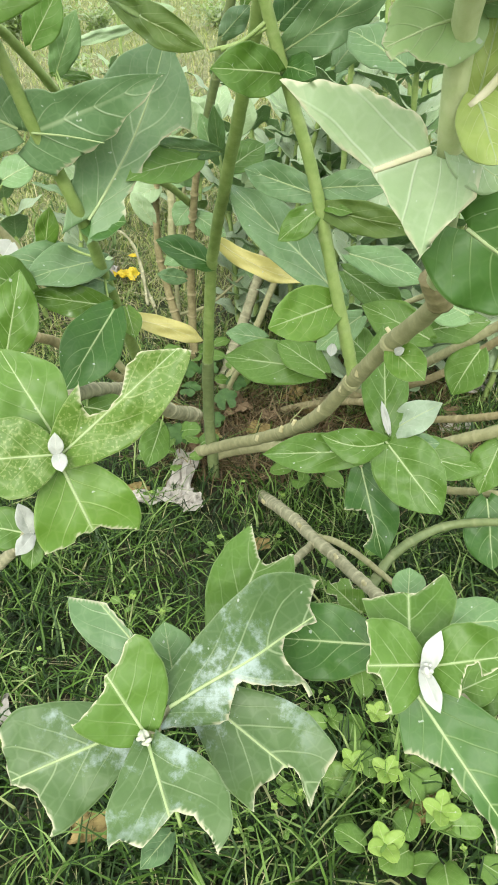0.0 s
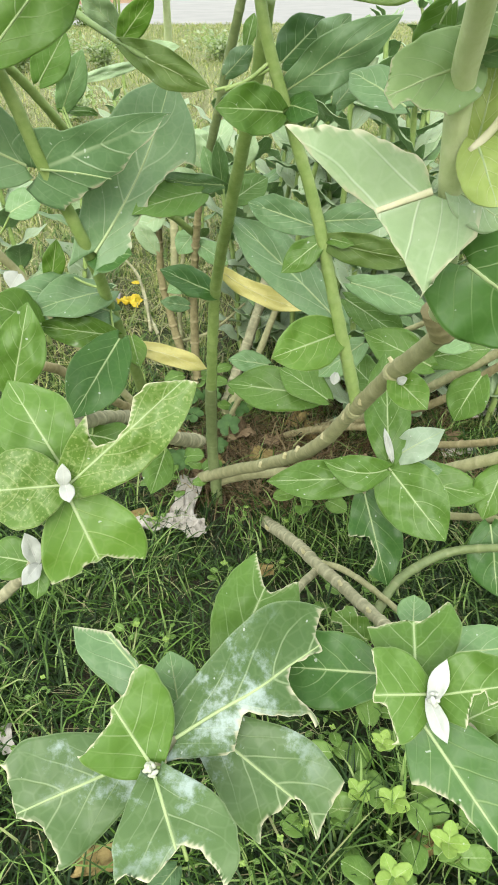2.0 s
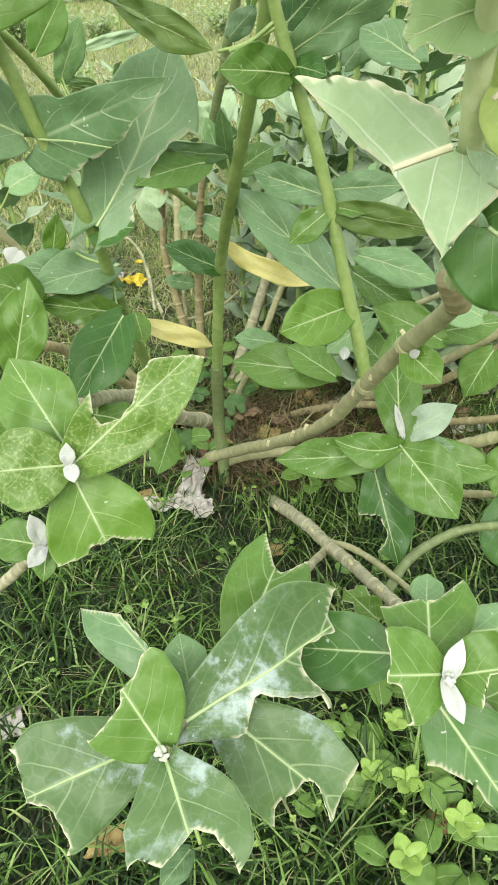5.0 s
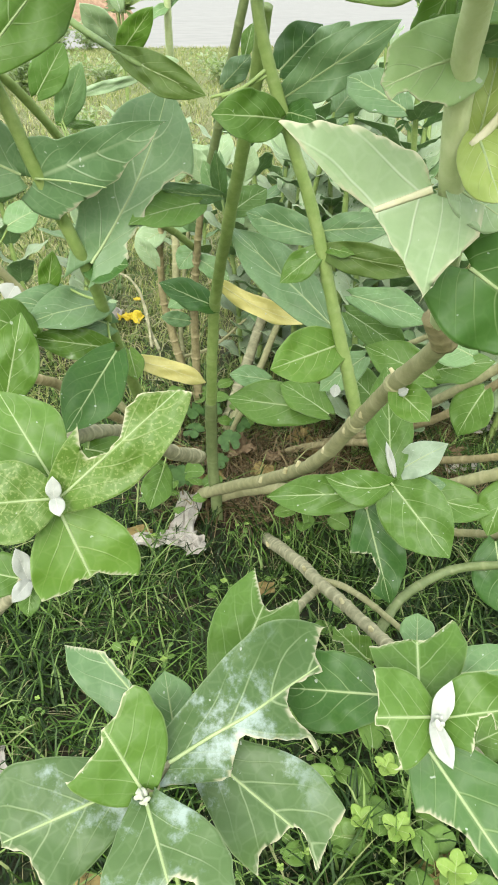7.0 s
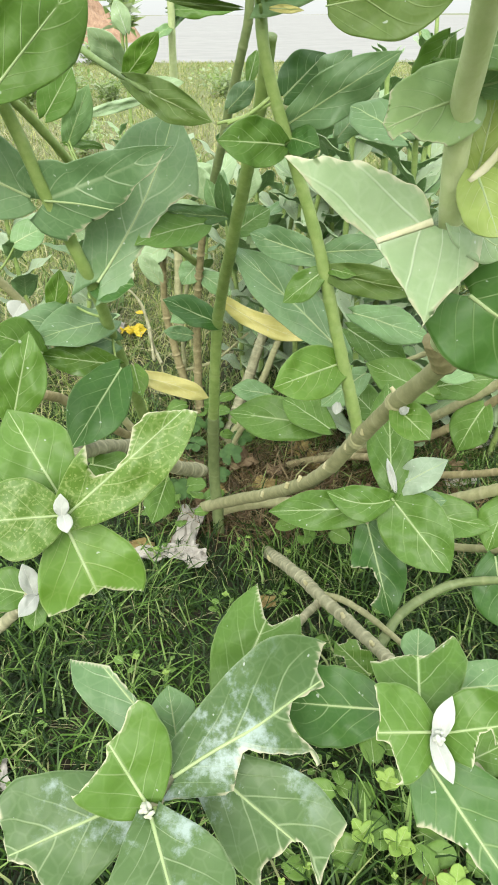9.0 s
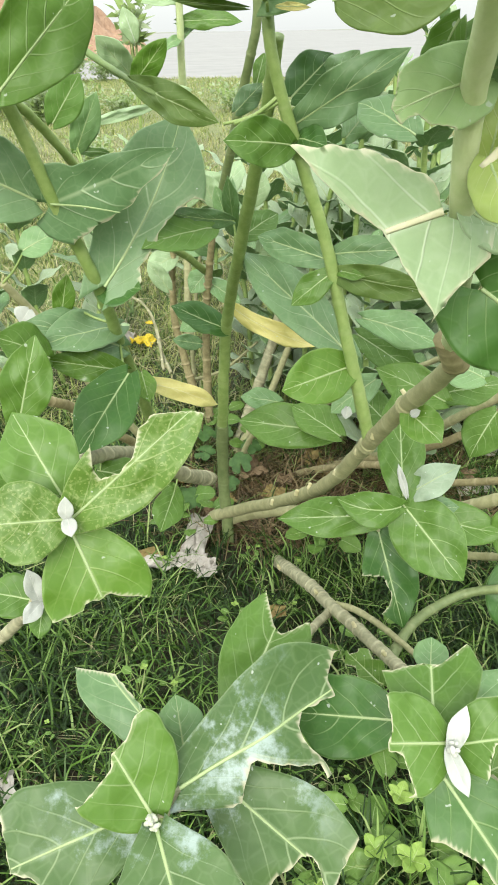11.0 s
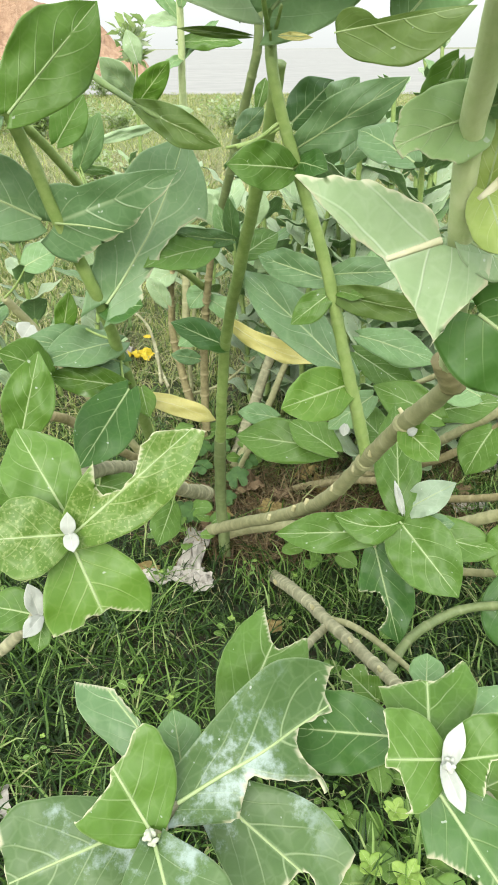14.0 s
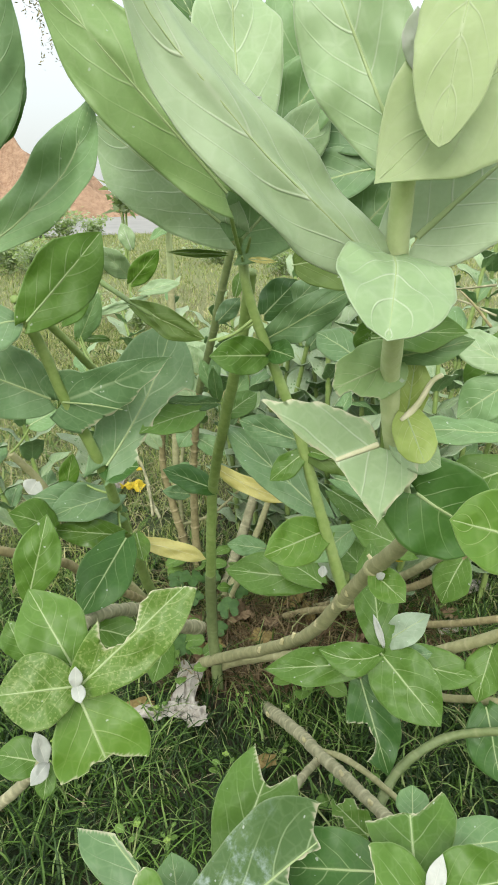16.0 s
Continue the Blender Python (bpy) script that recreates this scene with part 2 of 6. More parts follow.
def ground_material():
    k = Mat("turf_soil", 0.95)
    n = k.noise(9.0, 6.0, 0.65)
    # both near colours are almost black, with the shade under the blades included
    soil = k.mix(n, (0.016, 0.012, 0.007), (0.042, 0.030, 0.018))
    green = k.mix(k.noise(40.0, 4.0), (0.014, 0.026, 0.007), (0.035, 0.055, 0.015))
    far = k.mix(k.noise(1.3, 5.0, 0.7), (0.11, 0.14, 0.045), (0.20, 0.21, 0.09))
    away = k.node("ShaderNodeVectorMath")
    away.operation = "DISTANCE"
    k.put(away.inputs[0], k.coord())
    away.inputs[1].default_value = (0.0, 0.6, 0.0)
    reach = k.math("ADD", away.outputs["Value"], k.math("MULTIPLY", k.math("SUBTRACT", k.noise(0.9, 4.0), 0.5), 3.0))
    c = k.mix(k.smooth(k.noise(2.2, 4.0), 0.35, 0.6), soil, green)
    # this painted shade round the shrub gives way to the far colour with distance
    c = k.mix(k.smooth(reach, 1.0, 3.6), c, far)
    k.color(c)
    k.bump(n, 0.8, 0.02)
    return k.m


M_GROUND = ground_material()
# blades round the shrub: colours lowered to carry its shade
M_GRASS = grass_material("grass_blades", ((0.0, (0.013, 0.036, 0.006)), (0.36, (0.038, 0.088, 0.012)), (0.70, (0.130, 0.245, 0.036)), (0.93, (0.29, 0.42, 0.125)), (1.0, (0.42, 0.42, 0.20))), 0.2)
# darker copy for the low layer: shade between the blades, put into the colour
M_GRASSSHADE = grass_material("grass_low_shaded", ((0.0, (0.008, 0.020, 0.004)), (0.5, (0.017, 0.043, 0.007)), (0.9, (0.048, 0.098, 0.019)), (1.0, (0.12, 0.155, 0.05))), 0.15)
M_GRASSFAR = grass_material("grass_far", ((0.0, (0.15, 0.22, 0.045)), (0.5, (0.32, 0.38, 0.10)), (0.8, (0.47, 0.47, 0.19)), (1.0, (0.60, 0.54, 0.31))))
M_TURF = grass_material("turf_blades", ((0.0, (0.05, 0.10, 0.02)), (0.5, (0.13, 0.21, 0.05)), (0.85, (0.26, 0.32, 0.11)), (1.0, (0.40, 0.38, 0.2))), 0.25)
M_STRAW = grass_material("dry_straw", ((0.0, (0.17, 0.15, 0.07)), (0.5, (0.33, 0.31, 0.15)), (1.0, (0.50, 0.47, 0.27))), 0.1)
M_LITTER = grass_material("brown_straw", ((0.0, (0.085, 0.055, 0.024)), (0.6, (0.18, 0.125, 0.06)), (1.0, (0.34, 0.28, 0.14))), 0.1)
M_ROAD = simple("pale_sandy_road", (0.26, 0.257, 0.243), (0.315, 0.308, 0.29), 0.8, 0.9, 0.0, 0.01)
M_MOUND = simple("red_earth", (0.30, 0.185, 0.115), (0.48, 0.32, 0.21), 3.5, 0.95, 1.0, 0.15)
M_PAPER = simple("dirty_paper", (0.42, 0.385, 0.33), (0.60, 0.565, 0.51), 35.0, 0.8, 0.35, 0.002, 0.15)
M_DRY = simple("dry_leaf_brown", (0.15, 0.10, 0.05), (0.28, 0.20, 0.11), 45.0, 0.8, 0.4, 0.002, 0.1)
M_DRYTAN = simple("dry_leaf_tan", (0.20, 0.14, 0.045), (0.38, 0.30, 0.11), 45.0, 0.8, 0.4, 0.002, 0.15)
M_FLOWER = simple("yellow_petal", (0.70, 0.52, 0.02), (0.82, 0.66, 0.05), 60.0, 0.6, 0.2, 0.001, 0.2)
M_MALLOW = simple("mallow_leaf", (0.045, 0.115, 0.020), (0.085, 0.175, 0.036), 60.0, 0.6, 0.3, 0.001, 0.25)
M_TWIGLEAF = grass_material("twig_leaves", ((0.0, (0.15, 0.14, 0.06)), (0.6, (0.24, 0.23, 0.11)), (1.0, (0.34, 0.26, 0.15))), 0.2)
M_SCRUB = grass_material("scrub_leaf", ((0.0, (0.26, 0.38, 0.12)), (0.6, (0.38, 0.50, 0.18)), (1.0, (0.48, 0.57, 0.26))), 0.5)
M_SCRUBPALE = grass_material("scrub_leaf_pale", ((0.0, (0.40, 0.50, 0.28)), (1.0, (0.55, 0.62, 0.42))), 0.5)


# ---- builders ----
def link_mesh(name, verts, faces, mats, parent=None, label="", smooth=True, fields=None, slots=None):
    me = bpy.data.meshes.new(name)
    me.from_pydata([tuple(v) for v in verts], [], faces)
    for m in mats:
        me.materials.append(m)
    if slots is not None:
        me.polygons.foreach_set("material_index", slots)
    me.polygons.foreach_set("use_smooth", [smooth] * len(me.polygons))
    for key, values in (fields or {}).items():
        a = me.attributes.new(key, "FLOAT", "POINT")
        a.data.foreach_set("value", np.asarray(values, dtype=np.float32))
    me.update()
    ob = new(name, me)
    if parent:
        ob.parent = parent
    if label:
        tagged(ob, label)
    return ob


def thing(name, place, label, category, group="", kind=""):
    ob = new(name)
    ob.empty_display_size = 0.05
    ob.location = place
    bpy.context.view_layer.update()
    return tagged(ob, label, category, group, kind)


def settle_in(ob, parent):
    """Parents ob, built in world metres, under a thing that stands away from the origin."""
    ob.parent = parent
    root = parent
    shift = Vector(parent.location)
    while root.parent:
        root = root.parent
        shift += Vector(root.location)
    ob.location = -shift
    return ob


LEAVES = [0]


def leaf(plant, base, tip, width, face, arch=0.05, fold=0.12, mat=None, bites=(), curl=0.0, wave=0.03,
         under=None, fine=1, rib=1.0, name="leaf", label="", blunt=0.58, side=0.0, ribmat=None, heart=0.1, lop=1.0, peak=1.0, sharp=0.98):
    """One broad, heart-based leaf from base to tip, as wide as given, its upper side towards face. bites are the outlines eaten out of it,
    in shares of its length and half width; fold lifts both halves, curl rolls them down, side bends it sideways, lop narrows one half; a higher peak
    brings the widest place nearer to the tip, and sharp points the tip."""
    LEAVES[0] += 1
    rng = random.Random(LEAVES[0])
    base, tip = Vector(base), Vector(tip)
    ax = tip - base
    length = ax.length
    ax.normalize()
    nrm = Vector(face)
    nrm = (nrm - ax * nrm.dot(ax)).normalized()
    bi = ax.cross(nrm)
    ns, nq = ((12, 8), (22, 14), (44, 28))[fine]
    half = width / 2
    ph, ph2 = rng.uniform(0, 6.28), rng.uniform(0, 6.28)
    cells = [[[q * half, u * length] for u, q in bite] for bite in bites]
    pts, uu, vv = [], [], []
    for i in range(ns + 1):
        s = i / ns
        f = max(math.sin(math.pi * min(1, s ** peak * 0.985 + 0.015)), 0.0) ** (blunt + max(0.0, sharp - blunt) * s ** 2.5)
        f *= 1.04 - 0.12 * s
        for j in range(nq + 1):
            q = 2 * j / nq - 1
            x = q * half * f * (1 + (0.03 * math.sin(9 * s + ph) + 0.05 * noise.noise((s * 7, ph, 2 * (q > 0)))) * abs(q))
            if q < 0 and lop < 1.0:
                x *= lop + (1 - lop) * max(0.0, 1 - s / 0.3) ** 0.7
            y = length * s - heart * length * abs(q) ** 1.4 * (1 - s) ** 5
            pts.append([x, y])
            uu.append(y / length)
            vv.append(q)

    def eaten(x, y):
        return any(within(x, y, c) for c in cells)

    gone = [eaten(*p) for p in pts]
    state, nib = [0] * len(pts), [0.0] * len(pts)
    if cells:
        w = nq + 1
        moved = {}
        for k, p in enumerate(pts):
            i, j = divmod(k, w)
            around = [(i + a) * w + j + b for a in (-1, 0, 1) for b in (-1, 0, 1) if 0 <= i + a <= ns and 0 <= j + b < w]
            if gone[k]:
                if all(gone[m] for m in around):
                    state[k] = 2
                    continue
                state[k], nib[k] = 1, 1.0
                hit = min((nearest_on(p, c) for c in cells if within(*p, c)), key=lambda h: h[0])
                jag = 0.020 * half * math.sin(hit[1] / half * 21 + hit[2] / half * 17 + ph)
                moved[k] = [hit[1] + jag, hit[2] + 0.6 * jag]
            elif any(gone[m] for m in around):
                nib[k] = 0.45
        for k, p in moved.items():
            pts[k] = p
            uu[k] = p[1] / length

    def lift(x, y):
        s = max(0.0, y / length)
        z = arch * length * 4 * s * (1 - s)
        z += fold * abs(x) - curl * x * x / half
        z += wave * length * (x / half) ** 2 * math.sin(3.2 * s * math.pi + ph + (1.3 if x > 0 else 0))
        z += 0.022 * length * abs(x / half) ** 2 * noise.noise((s * 8, ph + (x > 0) * 3, 5))
        z += 0.006 * length * math.sin(s * 17 + abs(x) / half * 5 + ph)
        z += 0.05 * length * noise.noise((x / half * 1.6 + ph, s * 3.2, ph2)) * min(1.0, 3 * s)
        return z

    def world_at(x, y, dz=0.0):
        s = y / length
        return base + ax * y + bi * (x + side * length * 4 * s * (1 - s)) + nrm * (lift(x, y) + dz)

    keep = {}
    faces = []
    for i in range(ns):
        for j in range(nq):
            quad = [i * (nq + 1) + j, i * (nq + 1) + j + 1, (i + 1) * (nq + 1) + j + 1, (i + 1) * (nq + 1) + j]
            if all(state[q] for q in quad) or any(state[q] == 2 for q in quad):
                continue
            for q in quad:
                keep.setdefault(q, len(keep))
            faces.append([keep[q] for q in quad])
    order = list(keep)
    n = len(order)
    top = [world_at(*pts[q]) for q in order]
    low = [world_at(*pts[q], dz=-0.0009) for q in order]
    edges = {}
    for f in faces:
        for a, b in zip(f, f[1:] + f[:1]):
            key = (min(a, b), max(a, b))
            edges[key] = None if key in edges else (a, b)
    rim = [e for e in edges.values() if e]
    allf = [f for f in faces] + [[q + n for q in reversed(f)] for f in faces] + [[b, a, a + n, b + n] for a, b in rim]
    slots = [0] * len(faces) + [1] * len(faces) + [0] * len(rim)
    fields = {"along": [uu[q] for q in order] * 2, "across": [vv[q] for q in order] * 2, "nibble": [nib[q] for q in order] * 2}
    blade = link_mesh(name, top + low, allf, [mat or M_LEAF, under or M_UNDER], None, label, True, fields, slots)
    settle_in(blade, plant)
    # the raised midrib, as far as the blade reaches
    end = length * 0.97
    for step in range(60):
        y = length * (step + 1) / 60
        if eaten(0.0, y):
            end = y - length / 60
            break
    if end > 0.12 * length and rib > 0:
        rv, rf = [], []
        m = 12
        r0 = min(0.0023, 0.0125 * width + 0.0005) * rib
        for i in range(m + 1):
            y = end * i / m - (0.012 * length if i == 0 else 0)
            r = r0 * (1 - 0.80 * y / length)
            for k in range(6):
                a = math.pi * 2 * k / 6
                rv.append(world_at(math.cos(a) * r, y, dz=math.sin(a) * r * 0.55))
        for i in range(m):
            for k in range(6):
                rf.append([i * 6 + k, i * 6 + (k + 1) % 6, (i + 1) * 6 + (k + 1) % 6, (i + 1) * 6 + k])
        rib_ob = link_mesh("midrib", rv, rf, [ribmat or M_RIB])
        rib_ob.parent = blade
    return blade


def within(x, y, poly):
    """Whether a point lies inside an outline."""
    odd = False
    for (x1, y1), (x2, y2) in zip(poly, poly[1:] + poly[:1]):
        if (y1 > y) != (y2 > y) and x < (x2 - x1) * (y - y1) / (y2 - y1) + x1:
            odd = not odd
    return odd


def nearest_on(p, poly):
    """The nearest place on an outline: its distance and its two coordinates."""
    best = (1e9, 0, 0)
    for (x1, y1), (x2, y2) in zip(poly, poly[1:] + poly[:1]):
        dx, dy = x2 - x1, y2 - y1
        t = max(0.0, min(1.0, ((p[0] - x1) * dx + (p[1] - y1) * dy) / max(dx * dx + dy * dy, 1e-12)))
        qx, qy = x1 + t * dx, y1 + t * dy
        best = min(best, (math.hypot(p[0] - qx, p[1] - qy), qx, qy))
    return best


def bud_cluster(plant, place, size, seed, mat, count=9):
    """A knot of small woolly buds, joined into one mesh."""
    rng = random.Random(seed)
    bm = bmesh.new()
    for i in range(count):
        d = Vector((rng.uniform(-1, 1), rng.uniform(-1, 1), rng.uniform(-1, 1))).normalized() * size * rng.uniform(0.3, 1.0)
        m = Matrix.Translation(Vector(place) + d) @ Euler((rng.uniform(0, 3), rng.uniform(0, 3), 0)).to_matrix().to_4x4() @ Matrix.Diagonal((1, 0.8, 1.5, 1))
        bmesh.ops.create_icosphere(bm, subdivisions=2, radius=size * rng.uniform(0.3, 0.5), matrix=m)
    me = bpy.data.meshes.new("bud")
    bm.to_mesh(me)
    bm.free()
    me.materials.append(mat)
    me.polygons.foreach_set("use_smooth", [True] * len(me.polygons))
    return settle_in(tagged(new("bud", me), "knot of pale woolly buds"), plant)


def shoot(plant, root, top, pairs, size, seed, mats, bare=0.35, thick=0.012, bark=None, lift=0.75):
    """An upright stem with opposite pairs of leaves, each pair turned a quarter from the last."""
    rng = random.Random(seed)
    root, top = Vector(root), Vector(top)
    mid = root.lerp(top, 0.5) + Vector((rng.uniform(-0.05, 0.05), rng.uniform(-0.05, 0.05), 0))
    stalk(plant, [root, mid, top], thick, thick * 0.6, bark or M_BARKRED, gap=0.06)
    line = curve_points([root, mid, top], 20)
    turn = rng.uniform(0, 3.1)
    for i in range(pairs):
        f = bare + (1 - bare) * (i + rng.uniform(-0.2, 0.2)) / max(1, pairs - 1)
        f = min(0.999, max(0.05, f))
        p = line[min(int(f * (len(line) - 1)), len(line) - 2)]
        turn += math.pi / 2 + rng.uniform(-0.3, 0.3)
        grow = 1.0 if i < pairs - 2 else (0.75 if i == pairs - 2 else 0.5)
        for half_turn in (0, math.pi):
            a = turn + half_turn + rng.uniform(-0.25, 0.25)
            up = lift * rng.uniform(0.5, 1.3) + 0.5 * (i == pairs - 1)
            d = Vector((math.cos(a), math.sin(a), up)).normalized()
            ln = size * grow * rng.uniform(0.8, 1.2)
            nrm = Vector((-math.cos(a) * up, -math.sin(a) * up, 1.0))
            leaf(plant, p + d * thick * 0.5, p + d * ln, ln * rng.uniform(0.48, 0.62), nrm, arch=rng.uniform(0.0, 0.1),
                 fold=rng.uniform(0.05, 0.3), mat=rng.choice(mats), under=mats[-1], fine=0, wave=0.05)


def curve_points(pts, steps):
    """A smooth line through points (Catmull-Rom)."""
    p = [Vector(q) for q in pts]
    p = [p[0] * 2 - p[1]] + p + [p[-1] * 2 - p[-2]]
    out = []
    for i in range(1, len(p) - 2):
        for k in range(steps):
            t = k / steps
            a, b, c, d = p[i - 1:i + 3]
            out.append(0.5 * ((2 * b) + (c - a) * t + (2 * a - 5 * b + 4 * c - d) * t * t + (3 * b - a - 3 * c + d) * t ** 3))
    out.append(p[-2])
    return out


def stalk(plant, pts, r0, r1, mat, gap=0.06, swell=0.09, name="stem", sides=12, label=""):
    """A tapering stem through pts with ringed, slightly swollen nodes every gap metres."""
    line = curve_points(pts, 14)
    total = [0.0]
    for a, b in zip(line, line[1:]):
        total.append(total[-1] + (b - a).length)
    full = total[-1]
    rng = random.Random(int(full * 1e5))
    marks, at = [], gap * 0.5
    while at < full:
        marks.append(at)
        at += gap * rng.uniform(0.5, 1.6)
    fine_n = max(10, int(full / (0.003 if full < 1.2 and r0 > 0.004 else 0.006)))
    verts, faces, ring = [], [], []
    prev = None
    idx = 0
    for i in range(fine_n + 1):
        d = full * i / fine_n
        while idx < len(total) - 2 and total[idx + 1] < d:
            idx += 1
        k = (d - total[idx]) / max(total[idx + 1] - total[idx], 1e-6)
        c = line[idx].lerp(line[idx + 1], min(1, k))
        tan = (line[idx + 1] - line[idx]).normalized()
        up = prev - tan * prev.dot(tan) if prev else tan.orthogonal()
        up.normalize()
        prev = up
        sidev = tan.cross(up)
        r = r0 + (r1 - r0) * d / full
        near, bold = min(((abs(d - m), 0.25 + 0.75 * abs(math.sin(m * 9e3))) for m in marks), default=(1, 1))
        g = bold * math.exp(-(near / max(0.0025, r * 0.14)) ** 2)
        r *= 1 + swell * g
        for s in range(sides):
            a = 2 * math.pi * s / sides
            w = r * (1 + 0.05 * math.sin(3 * a + d * 40) + 0.10 * noise.noise((d * 45, a * 0.9, full * 7)))
            verts.append(c + up * math.cos(a) * w + sidev * math.sin(a) * w)
            ring.append(g)
    for i in range(fine_n):
        for s in range(sides):
            faces.append([i * sides + s, i * sides + (s + 1) % sides, (i + 1) * sides + (s + 1) % sides, (i + 1) * sides + s])
    faces.append(list(range(sides - 1, -1, -1)))
    faces.append([fine_n * sides + s for s in range(sides)])
    ob = link_mesh(name, verts, faces, [mat], None, label, True, {"ring": ring})
    return settle_in(ob, plant)


# ---- ground, road, earth mound ----
def build_ground():
    xs = np.concatenate([np.linspace(-3000, -8, 14), np.linspace(-6, 6, 61), np.linspace(8, 3000, 14)])
    ys = np.concatenate([np.linspace(-3000, -6, 10), np.linspace(-3, 9, 61), np.linspace(11, 40, 14), np.linspace(60, 4500, 14)])
    verts, faces = [], []
    for y in ys:
        for x in xs:
            near = max(0.0, 1 - math.hypot(x, y - 1.5) / 9)
            verts.append((x, y, near * 0.03 * (noise.noise((x * 1.7, y * 1.7, 0)) - 0.3)))
    n = len(xs)
    for i in range(len(ys) - 1):
        for j in range(n - 1):
            a = i * n + j
            faces.append([a, a + 1, a + n + 1, a + n])
    return tagged(link_mesh("ground", verts, faces, [M_GROUND]), "short tangled grass turf over soil, darkened like shade near the shrub", "ground", kind="structure")


def build_road():
    verts, faces = [], []
    xs = np.linspace(-60, 60, 61) ** 3 / 1200
    for x in xs:
        edge = 22 + 0.8 * noise.noise((x * 0.4, 3, 0))
        for y in (edge, edge + 40, edge + 400, edge + 4400):
            verts.append((x, y, 0.012))
    for i in range(60):
        for j in range(3):
            a = i * 4 + j
            faces.append([a, a + 4, a + 5, a + 1])
    return tagged(link_mesh("road", verts, faces, [M_ROAD]), "wide pale sandy open ground beyond the grass", "road", kind="structure")


def build_mound(name, x0, y0, rx, ry, h, label):
    verts, faces = [], []
    n = 36
    for i in range(n + 1):
        for j in range(n + 1):
            u, v = 2 * i / n - 1, 2 * j / n - 1
            d = math.hypot(u, v)
            z = max(0.0, 1 - d) ** 0.7 * h * (0.8 + 0.5 * noise.noise((u * 2.5 + x0, v * 2.5, 1)))
            z += 0.10 * noise.noise((u * 9, v * 9, x0)) * (1 if d < 0.95 else 0)
            verts.append((x0 + u * rx, y0 + v * ry, z - 0.03))
    for i in range(n):
        for j in range(n):
            a = i * (n + 1) + j
            faces.append([a, a + n + 1, a + n + 2, a + 1])
    return tagged(link_mesh(name, verts, faces, [M_MOUND]), label, "earth mound")


build_ground()
build_road()
build_mound("earth_mound", -8.94, 40.0, 3.4, 2.6, 2.91, "heap of bare reddish earth at the edge of the grass")
build_mound("earth_mound", -13.38, 44.0, 4.2, 3.0, 5.27, "large heap of bare reddish earth by the grass")

# ---- the milkweed shrub ----
shrub = thing("milkweed_shrub", (-0.09, 1.32, 0.0), "tall green milkweed shrub with thick ringed stems and broad nibbled leaves", "shrub")
# stems and branches
stalk(shrub, [(-0.094, 1.323, -0.000), (-0.103, 1.328, 0.194), (-0.098, 1.301, 0.361)], 0.0145, 0.0138, M_STALKDEEP, gap=0.09)
stalk(shrub, [(-0.099, 1.304, 0.344), (-0.098, 1.301, 0.361), (-0.077, 1.209, 0.629), (-0.037, 1.012, 0.854), (-0.011, 0.897, 0.985), (0.006, 0.848, 1.072), (0.015, 0.811, 1.138)], 0.0125, 0.0086, M_STALK, gap=0.12)
stalk(shrub, [(-0.135, 1.354, 0.060), (-0.052, 1.247, 0.161), (0.043, 1.080, 0.306), (0.109, 0.921, 0.453), (0.149, 0.765, 0.629), (0.170, 0.653, 0.748), (0.184, 0.582, 0.815), (0.189, 0.540, 0.858)], 0.0145, 0.0105, M_BARK, gap=0.08, swell=0.07)
stalk(shrub, [(0.189, 0.534, 0.858), (0.178, 0.518, 0.879), (0.168, 0.511, 0.895)], 0.0135, 0.0118, M_BARKRED, gap=0.012, swell=0.12, name='stub')
stalk(shrub, [(0.177, 0.529, 0.871), (0.176, 0.521, 0.879), (0.163, 0.469, 0.933), (0.151, 0.432, 0.974), (0.126, 0.363, 1.048), (0.114, 0.329, 1.110), (0.104, 0.272, 1.173), (0.099, 0.252, 1.211), (0.095, 0.229, 1.247), (0.097, 0.233, 1.270)], 0.0100, 0.0065, M_STALKPALE, gap=0.09, swell=0.06)
stalk(shrub, [(0.150, 0.757, 0.636), (0.119, 0.765, 0.749), (0.090, 0.770, 0.863), (0.067, 0.769, 0.945), (0.034, 0.763, 1.036), (0.014, 0.754, 1.100), (0.005, 0.751, 1.144), (0.002, 0.773, 1.202), (-0.001, 0.754, 1.271), (0.003, 0.729, 1.345)], 0.0095, 0.0055, M_STALK, gap=0.08)
stalk(shrub, [(-0.261, 1.642, -0.010), (-0.237, 1.355, 0.236), (-0.225, 1.135, 0.441), (-0.233, 0.998, 0.642), (-0.232, 0.852, 0.828), (-0.248, 0.818, 0.906), (-0.265, 0.792, 0.975), (-0.279, 0.772, 1.040), (-0.294, 0.742, 1.111)], 0.0140, 0.0075, M_STALK, gap=0.09)
stalk(shrub, [(-0.125, 1.225, 0.262), (-0.166, 1.098, 0.358), (-0.224, 0.964, 0.489), (-0.260, 0.754, 0.611), (-0.227, 0.564, 0.683), (-0.200, 0.459, 0.728)], 0.0160, 0.0075, M_BARKGREY, gap=0.035, swell=0.16)
stalk(shrub, [(0.028, 1.222, 0.022), (0.089, 1.032, 0.122), (0.130, 0.909, 0.171), (0.176, 0.798, 0.210), (0.216, 0.669, 0.265), (0.230, 0.512, 0.377), (0.203, 0.396, 0.461)], 0.0145, 0.0085, M_BARKGREY, gap=0.022, swell=0.14)
stalk(shrub, [(0.131, 0.921, 0.169), (0.172, 0.872, 0.197), (0.215, 0.800, 0.220), (0.258, 0.726, 0.232)], 0.0070, 0.0050, M_BARK, gap=0.03)
